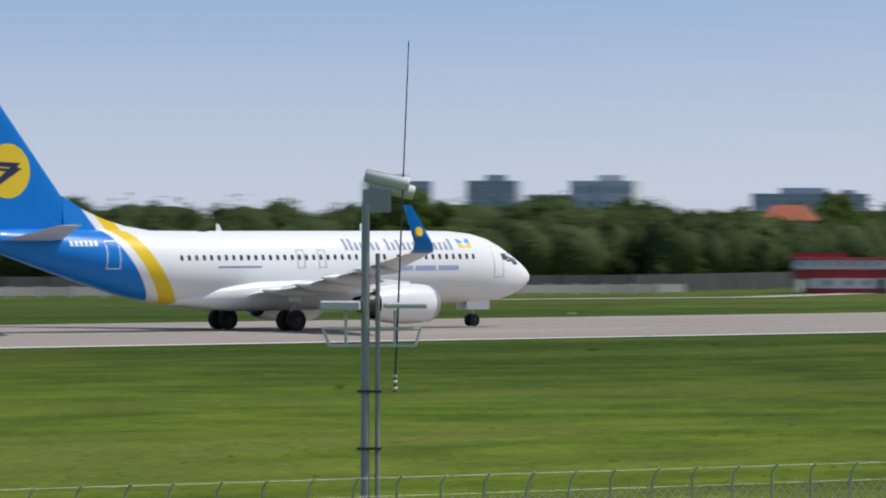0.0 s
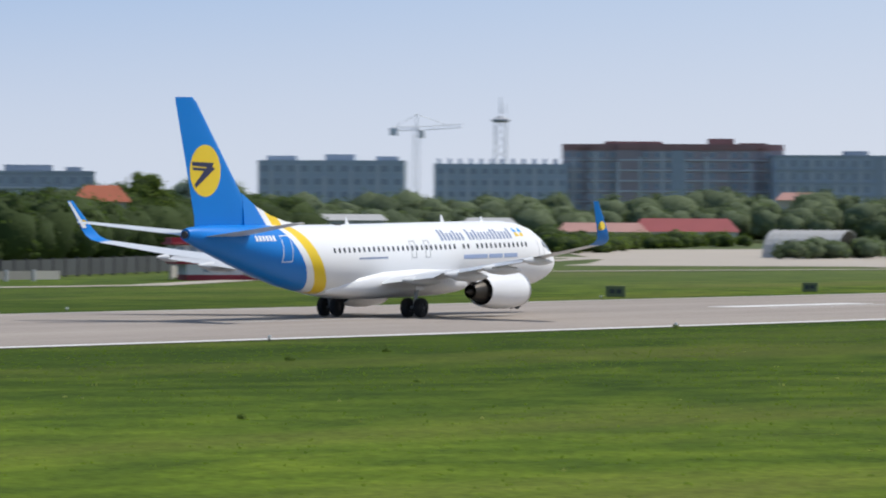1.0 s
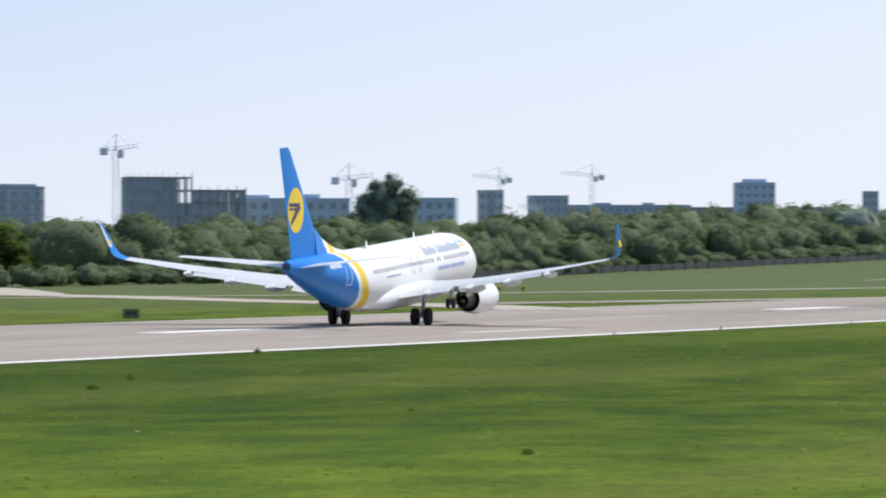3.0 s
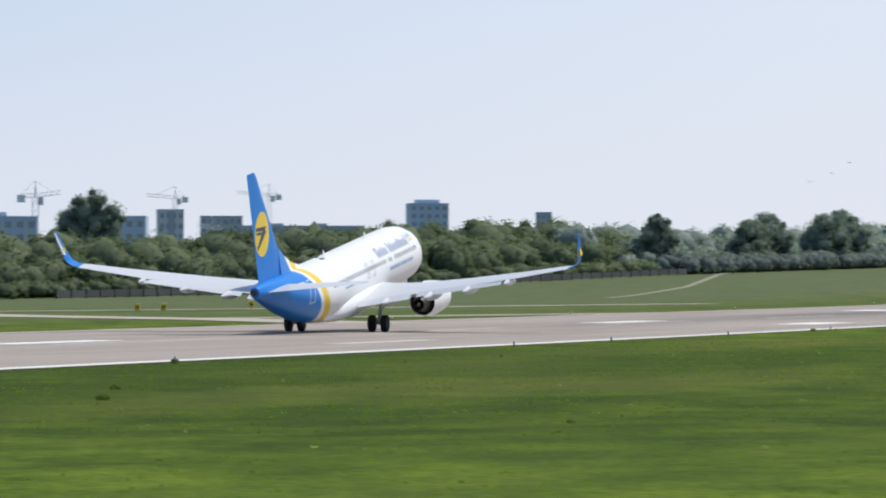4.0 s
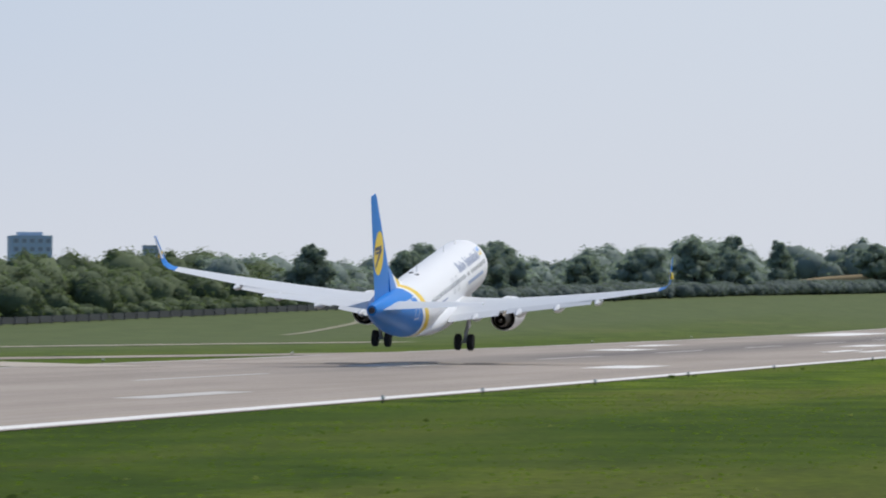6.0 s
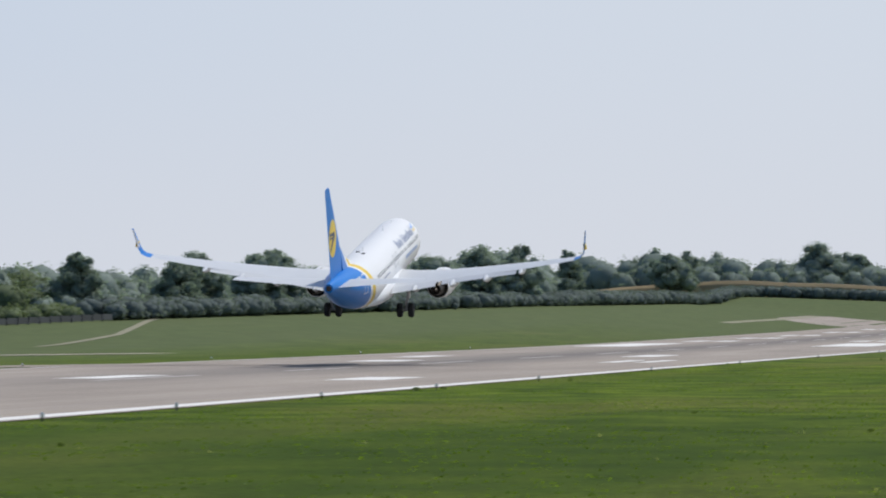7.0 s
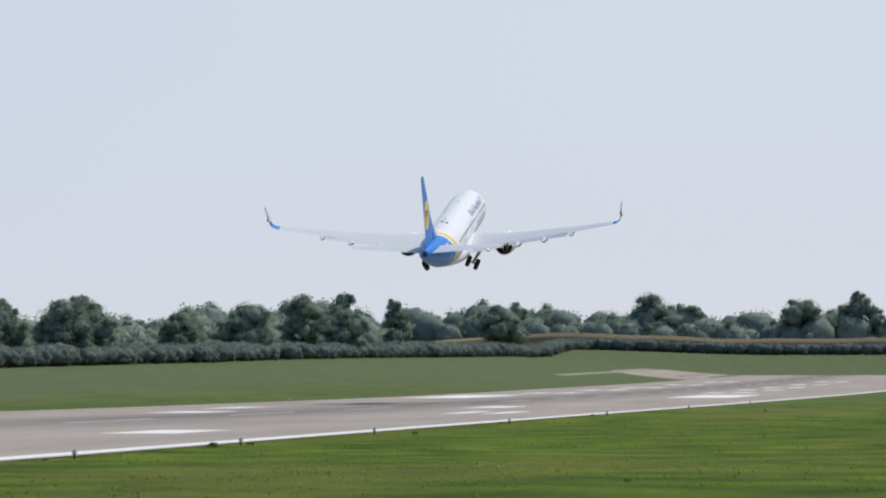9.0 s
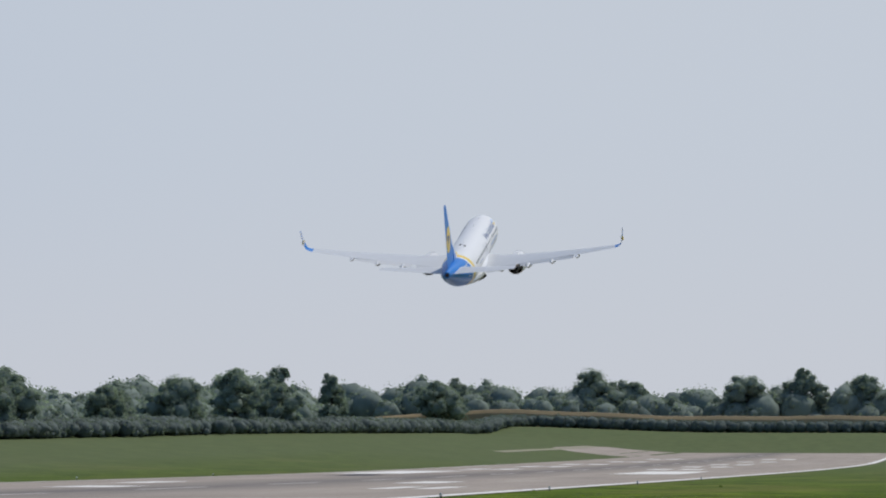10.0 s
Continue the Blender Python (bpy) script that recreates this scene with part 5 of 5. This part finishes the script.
# ---- boundary fences ----
def fence_run(name, line, step, height, label, panel_mat, post_mat, thick=0.08, gap=0.15):
    ob = thing(name, None, label, "fence")
    pts = along(line, step)
    for (x, y, nx, ny), (x2, y2, _, _) in zip(pts, pts[1:]):
        g, g2 = ground_z(x, y), ground_z(x2, y2)
        part("post", boxes((-0.12, 0.12, -0.12, 0.12, -0.1, height + 0.12)), post_mat, ob, at=Matrix.Translation((x, y, g)))
        a = math.degrees(math.atan2(y2 - y, x2 - x))
        l = math.hypot(x2 - x, y2 - y)
        part("panel", boxes((0.14, l - 0.14, -thick / 2, thick / 2, gap, height)), panel_mat, ob, at=pose(x, y, (g + g2) / 2, 0, 0, a))
    return ob


M_PANEL = per_piece("weathered_concrete_panel", (0.38, 0.36, 0.33), 0.85, 0.3)
M_WIRE_DARK = per_piece("dark_grey_mesh_panel", (0.055, 0.06, 0.062), 0.7, 0.2)
fence_run("concrete_fence", [(180, 262), (250, 238), (300, 226), (350, 214)], 3.0, 0.9, "low pale concrete panel fence along the boundary", M_PANEL, M_RAW)
fence_run("concrete_fence", [(362, 214), (410, 238), (460, 266), (540, 305), (600, 338), (660, 366)], 3.0, 1.2, "pale concrete panel fence curving along the boundary", M_PANEL, M_PANEL)
fence_run("mesh_fence", [(180, 272), (250, 248), (350, 224), (410, 248), (460, 276), (540, 316)], 4.0, 1.7, "dark grey boundary mesh fence before the trees", M_WIRE_DARK, M_DARK)
fence_run("mesh_fence", [(660, 245), (750, 231), (880, 207)], 4.0, 1.1, "dark grey boundary mesh fence before the scrub", M_WIRE_DARK, M_DARK)

# ---- equipment mast in the grass ----
mast = thing("equipment_mast", pose(51.0, -44.2, ground_z(51.0, -44.2), 0, 0, -44), "grey twin-tube equipment mast with whip antenna and drums", "mast")
bm = bmesh.new()
tube(tube(bm, (-0.06, 0, -0.1), (-0.06, 0, 5.2), 0.055, 0.05, 12), (0.09, 0.0, -0.1), (0.09, 0, 4.6), 0.03, 0.03, 10)
part("column", bm, M_GALV, mast, "grey steel twin column", True)
for z in (0.8, 1.5, 2.2, 2.9):
    part("clamp", boxes((-0.16, 0.14, -0.09, 0.09, z, z + 0.03)), M_DARK, mast)
bm = bmesh.new()
for a, b in (((-0.5, 0, 3.47), (0.55, 0, 3.47)), ((-0.5, 0, 3.47), (-0.58, 0, 3.68)), ((0.55, 0, 3.47), (0.62, 0, 3.7)), ((-0.58, 0, 3.68), (0.62, 0, 3.68)), ((-0.3, 0, 3.47), (-0.3, 0, 3.9)), ((0.3, 0, 3.47), (0.3, 0, 3.9))):
    tube(bm, a, b, 0.018, n=8)
part("bracket", bm, M_OFFWHITE, mast, "white tubular bracket ring")
part("equipment_box", boxes((-0.62, -0.12, -0.16, 0.16, 3.9, 4.02), bevel=0.02), M_OFFWHITE, mast, "pale equipment housing")
part("equipment_box", boxes((0.16, 0.7, -0.14, 0.14, 3.93, 4.0), bevel=0.02), M_OFFWHITE, mast, "pale flat equipment housing")
for dx, dz in ((0.0, 0.0), (0.06, -0.1)):
    bm = spin([(-0.28, 0.0), (-0.28, 0.08), (-0.25, 0.09), (0.25, 0.09), (0.28, 0.08), (0.28, 0.0)], 18, Matrix.Translation((0.2 + dx, 0.04 + dx, 5.5 + dz)) @ pose(0, 0, 0, 0, 13, 0))
    part("drum", bm, M_OFFWHITE, mast, "tilted white lamp drum", True)
part("head_bracket", boxes((-0.1, 0.25, -0.03, 0.03, 5.1, 5.38)), M_GALV, mast)
bm = bmesh.new()
tube(bm, (0.3, 0, 2.9), (0.46, 0, 7.2), 0.014, 0.006, 6)
part("whip_antenna", bm, M_DARK, mast, "thin dark whip antenna")
for z in (2.95, 3.03, 3.1):
    part("insulator", spin([(z - 0.02, 0.015), (z, 0.035), (z + 0.02, 0.015)], 10, Matrix.Translation((0.31, 0, 0)) @ pose(0, 0, 0, 0, -90, 0)), M_OFFWHITE, mast, "white insulator")

# ---- chain-link fence near the camera ----
near = thing("chain_link_fence", None, "grey chain-link fence with angled wire arms in grass", "fence")
FENCE_A, FENCE_B, top = Vector((38.0, -46.6, 0)), Vector((66.0, -51.4, 0)), 1.9
fence_dir = (FENCE_B - FENCE_A).normalized()
fence_len = (FENCE_B - FENCE_A).length


def on_fence(s, z, out=0.0):
    p = FENCE_A + fence_dir * s + Vector((fence_dir.y, -fence_dir.x, 0)) * out
    return (p.x, p.y, ground_z(p.x) + z)


bm = bmesh.new()
for i in range(int(fence_len / 0.14)):
    s = 0.14 * i
    for z in np.arange(0.9, top - 0.1, 0.14):
        for k in (1, -1):
            for a, b, za, zb in ((s, s + 0.07 * k, z, z + 0.07), (s + 0.07 * k, s, z + 0.07, z + 0.14)):
                bm.faces.new([bm.verts.new(p) for p in (on_fence(a - 0.006, za), on_fence(a + 0.006, za), on_fence(b + 0.006, zb), on_fence(b - 0.006, zb))])
part("mesh", bm, M_GALV, near, "grey diamond wire mesh")
r = random.Random(5)
for i in range(int(fence_len / 0.6) + 1):
    s = 0.6 * i
    bm = tube(bmesh.new(), on_fence(s, -0.1), on_fence(s, top), 0.012, n=6)
    lean = r.uniform(-0.03, 0.03)
    tube(bm, on_fence(s, top), on_fence(s + lean, top + 0.14, 0.02), 0.012, n=5)
    tube(bm, on_fence(s + lean, top + 0.14, 0.02), on_fence(s + lean + 0.03, top + 0.24, 0.09), 0.011, 0.008, n=5)
    part("post", bm, M_GALV, near, "grey thin post with bent arm")
for z, out in ((top + 0.01, 0.0), (top + 0.22, 0.08)):
    part("strand", tube(bmesh.new(), on_fence(0, z, out), on_fence(fence_len, z, out), 0.0025, n=4), M_GALV, near)
bm = bmesh.new()
for i in range(420):
    s, o = r.uniform(0, fence_len), r.uniform(-0.3, -0.05)
    tube(bm, on_fence(s, 0.9, o), on_fence(s + r.uniform(-0.12, 0.12), top + r.uniform(-0.4, 0.1), o + r.uniform(-0.08, 0.08)), 0.008, 0.003, 3)
part("dry_stalks", bm, M_STRAW, near, "dry plant stalks grown along the fence")


# ---- small airfield fittings ----
def edge_light(x, y):
    ob = thing("runway_light", Matrix.Translation((x, y, ground_z(x, y))), "small runway edge light on a short stem", "light", "runway edge lights")
    part("stem", tube(bmesh.new(), (0, 0, 0), (0, 0, 0.16), 0.035, n=8), M_DARK, ob)
    part("lens", spin([(0.16, 0.07), (0.21, 0.08), (0.3, 0.05), (0.3, 0.0)], 10, pose(0, 0, 0, 0, -90, 0)), M_OFFWHITE, ob, "pale glass lens", True)
    return ob


first = edge_light(192.0, 79.0)
for x, y in ((228, 79), (282, 79), (303, 79), (333, 79), (365, 79), (403, 79), (460, 79), (520, 79), (590, 79), (660, 79), (240, 129), (300, 129), (430, 129.5), (490, 129.5), (560, 129), (640, 129), (720, 129)):
    y = near_edge(x) - 1.0 if y < 100 else y
    copy_thing(first, Matrix.Translation((x, y, ground_z(x, y))))


def board(x, y, w, h, mat, label):
    ob = thing("runway_sign", facing(x, y), label, "sign", "airfield signs")
    part("board", boxes((-w / 2, w / 2, -0.12, 0.12, 0.2, 0.2 + h), bevel=0.03), mat, ob)
    for dx in (-w * 0.35, w * 0.35):
        part("foot", boxes((dx - 0.04, dx + 0.04, -0.06, 0.06, 0, 0.22)), M_DARK, ob)
    part("lettering_bar", boxes((-w * 0.3, -w * 0.05, -0.135, -0.122, 0.2 + h * 0.3, 0.2 + h * 0.7)), M_DARK, ob)
    part("lettering_bar", boxes((w * 0.05, w * 0.3, -0.135, -0.122, 0.2 + h * 0.3, 0.2 + h * 0.7)), M_DARK, ob)


M_OLIVE = worn("dull_olive_paint", (0.15, 0.18, 0.08), 0.7, 0.3)
board(307.3, 132.4, 1.4, 0.8, M_OLIVE, "dull olive sign board seen from behind in grass")
board(338.9, 134.5, 1.2, 0.7, M_OLIVE, "dull olive sign board seen from behind in grass")
for x, y in ((516, 182.5), (520, 181), (553, 182.2), (557, 180.6)):
    board(x, y, 0.55, 0.75, M_YELLOW, "small yellow marker board standing in grass")
board(452, 246, 1.0, 1.4, M_OLIVE, "dark grey-green cabinet standing in grass")

# ---- birds over the tree belt ----
birds = []
for k in range(3):
    b = thing("bird", None, "small dark bird in flight over the trees", "bird", "birds in flight")
    part("body", spin([(-0.35, 0.02), (-0.15, 0.09), (0.1, 0.11), (0.28, 0.06), (0.38, 0.0)], 10), M_DARK, b, smooth=True)
    for s in (1, -1):
        part("wing", loft([[(0.1, 0.05 * s, 0.03), (-0.15, 0.05 * s, 0.03), (-0.15, 0.05 * s, 0.05), (0.1, 0.05 * s, 0.05)], [(0.02, 0.7 * s, 0.2), (-0.12, 0.7 * s, 0.2), (-0.12, 0.7 * s, 0.21), (0.02, 0.7 * s, 0.21)]]), M_DARK, b)
    for c in b.children:
        c.data.transform(Matrix.Scale(0.42, 4))
    birds.append(b)


def flight(s, alt, pitch, roll, lane, heading):
    """The airliner's pose: its place along and across the runway, height, pitch, bank and heading."""
    return pose(s, lane, ground_z(s) + 0.03 + alt, roll, -pitch, heading)


def motions():
    walk(airliner, [
        (0.00, flight(190.5, 0.00, 0.3, 0.0, 106.0, -3.4)),
        (0.10, flight(198.9, 0.00, 0.3, 0.0, 106.2, -3.0)),
        (0.20, flight(208.0, 0.00, 0.3, 0.0, 106.4, -2.2)),
        (0.35, flight(214.5, 0.00, 0.3, 0.0, 106.5, -1.2)),
        (0.50, flight(219.3, 0.00, 0.4, 0.0, 106.5, 0.0)),
        (0.75, flight(229.4, 0.00, 0.5, 0.0, 106.5, 1.0)),
        (1.00, flight(240.0, 0.00, 0.9, 0.0, 106.7, 2.0)),
        (1.30, flight(247.5, 0.00, 1.0, 0.0, 105.8, 2.6)),
        (1.50, flight(249.9, 0.00, 1.1, 0.0, 104.9, 2.8)),
        (1.70, flight(252.2, 0.00, 1.1, 0.0, 104.2, 2.6)),
        (2.00, flight(258.1, 0.00, 1.3, 0.0, 103.8, 2.1)),
        (2.50, flight(282.9, 0.00, 2.4, 0.0, 106.2, 3.2)),
        (3.00, flight(316.2, 0.00, 3.6, 0.0, 106.5, 2.8)),
        (3.20, flight(326.0, 0.00, 4.6, 0.0, 106.5, 2.8)),
        (4.30, flight(350.0, 0.00, 7.8, 0.4, 108.4, 1.2)),
        (4.50, flight(353.8, 0.02, 7.9, 0.6, 108.4, 1.2)),
        (5.00, flight(359.0, 0.60, 8.0, 1.4, 105.0, 1.0)),
        (5.20, flight(367.0, 0.80, 8.0, 1.6, 105.0, 1.0)),
        (6.30, flight(450.6, 2.04, 8.9, 2.5, 106.0, 0.5)),
        (6.50, flight(466.6, 2.74, 9.4, 1.1, 106.0, 0.5)),
        (7.00, flight(507.5, 4.04, 9.9, 0.5, 106.0, 0.3)),
        (7.50, flight(549.1, 5.78, 10.5, -0.0, 106.0, -0.2)),
        (8.00, flight(590.6, 7.81, 11.2, -0.3, 106.1, -0.4)),
        (8.50, flight(631.5, 10.31, 11.9, -0.8, 105.9, -0.5)),
        (9.00, flight(672.2, 13.31, 12.4, -0.6, 105.9, -0.9)),
        (9.50, flight(712.5, 16.55, 13.2, -0.1, 105.9, -1.0)),
        (10.00, flight(753.7, 20.55, 13.5, -0.6, 105.9, -1.0)),
    ])
    # the wings bend up as they take the load
    for wing, side in wings:
        hinge = Matrix.Translation((0, side * 1.9, 2.2))
        walk(wing, [(t, hinge @ pose(0, 0, 0, side * lift) @ hinge.inverted()) for t, lift in ((0.0, -0.5), (1.5, -0.2), (3.0, 0.7), (4.5, 1.6), (6.0, 2.0), (10.0, 2.0))])
    # the struts lengthen when the wheels leave the ground, then the legs fold inwards
    for leg, side in legs:
        walk(leg, [(t, Matrix.Translation((0, side * 2.86, 2.32 - drop)) @ pose(0, 0, 0, -side * fold)) for t, drop, fold in
                   ((0.0, 0, 0), (4.5, 0, 0), (5.0, 0.28, 0), (7.9, 0.3, 0), (8.5, 0.25, 8), (9.0, 0.15, 24), (9.5, 0.05, 42), (10.0, 0, 62))])
    base = Matrix.Translation((15.7, 0, 1.6))
    for b, (x, y, z) in zip(birds, ((470.4, 119.8, 13.9), (470.9, 117.8, 14.7), (471.3, 116.1, 15.7))):
        walk(b, [(0.0, pose(x + 225, y - 112, z - 2, 0, 0, 153)), (4.5, pose(x, y, z, 0, 0, 153)), (10.0, pose(x - 275, y + 138, z + 2, 0, 0, 153))])
    walk(nose_leg, [(0.0, base), (7.9, base), (9.0, base @ pose(0, 0, 0, 0, -40)), (10.0, base @ pose(0, 0, 0, 0, -85))])


motions()
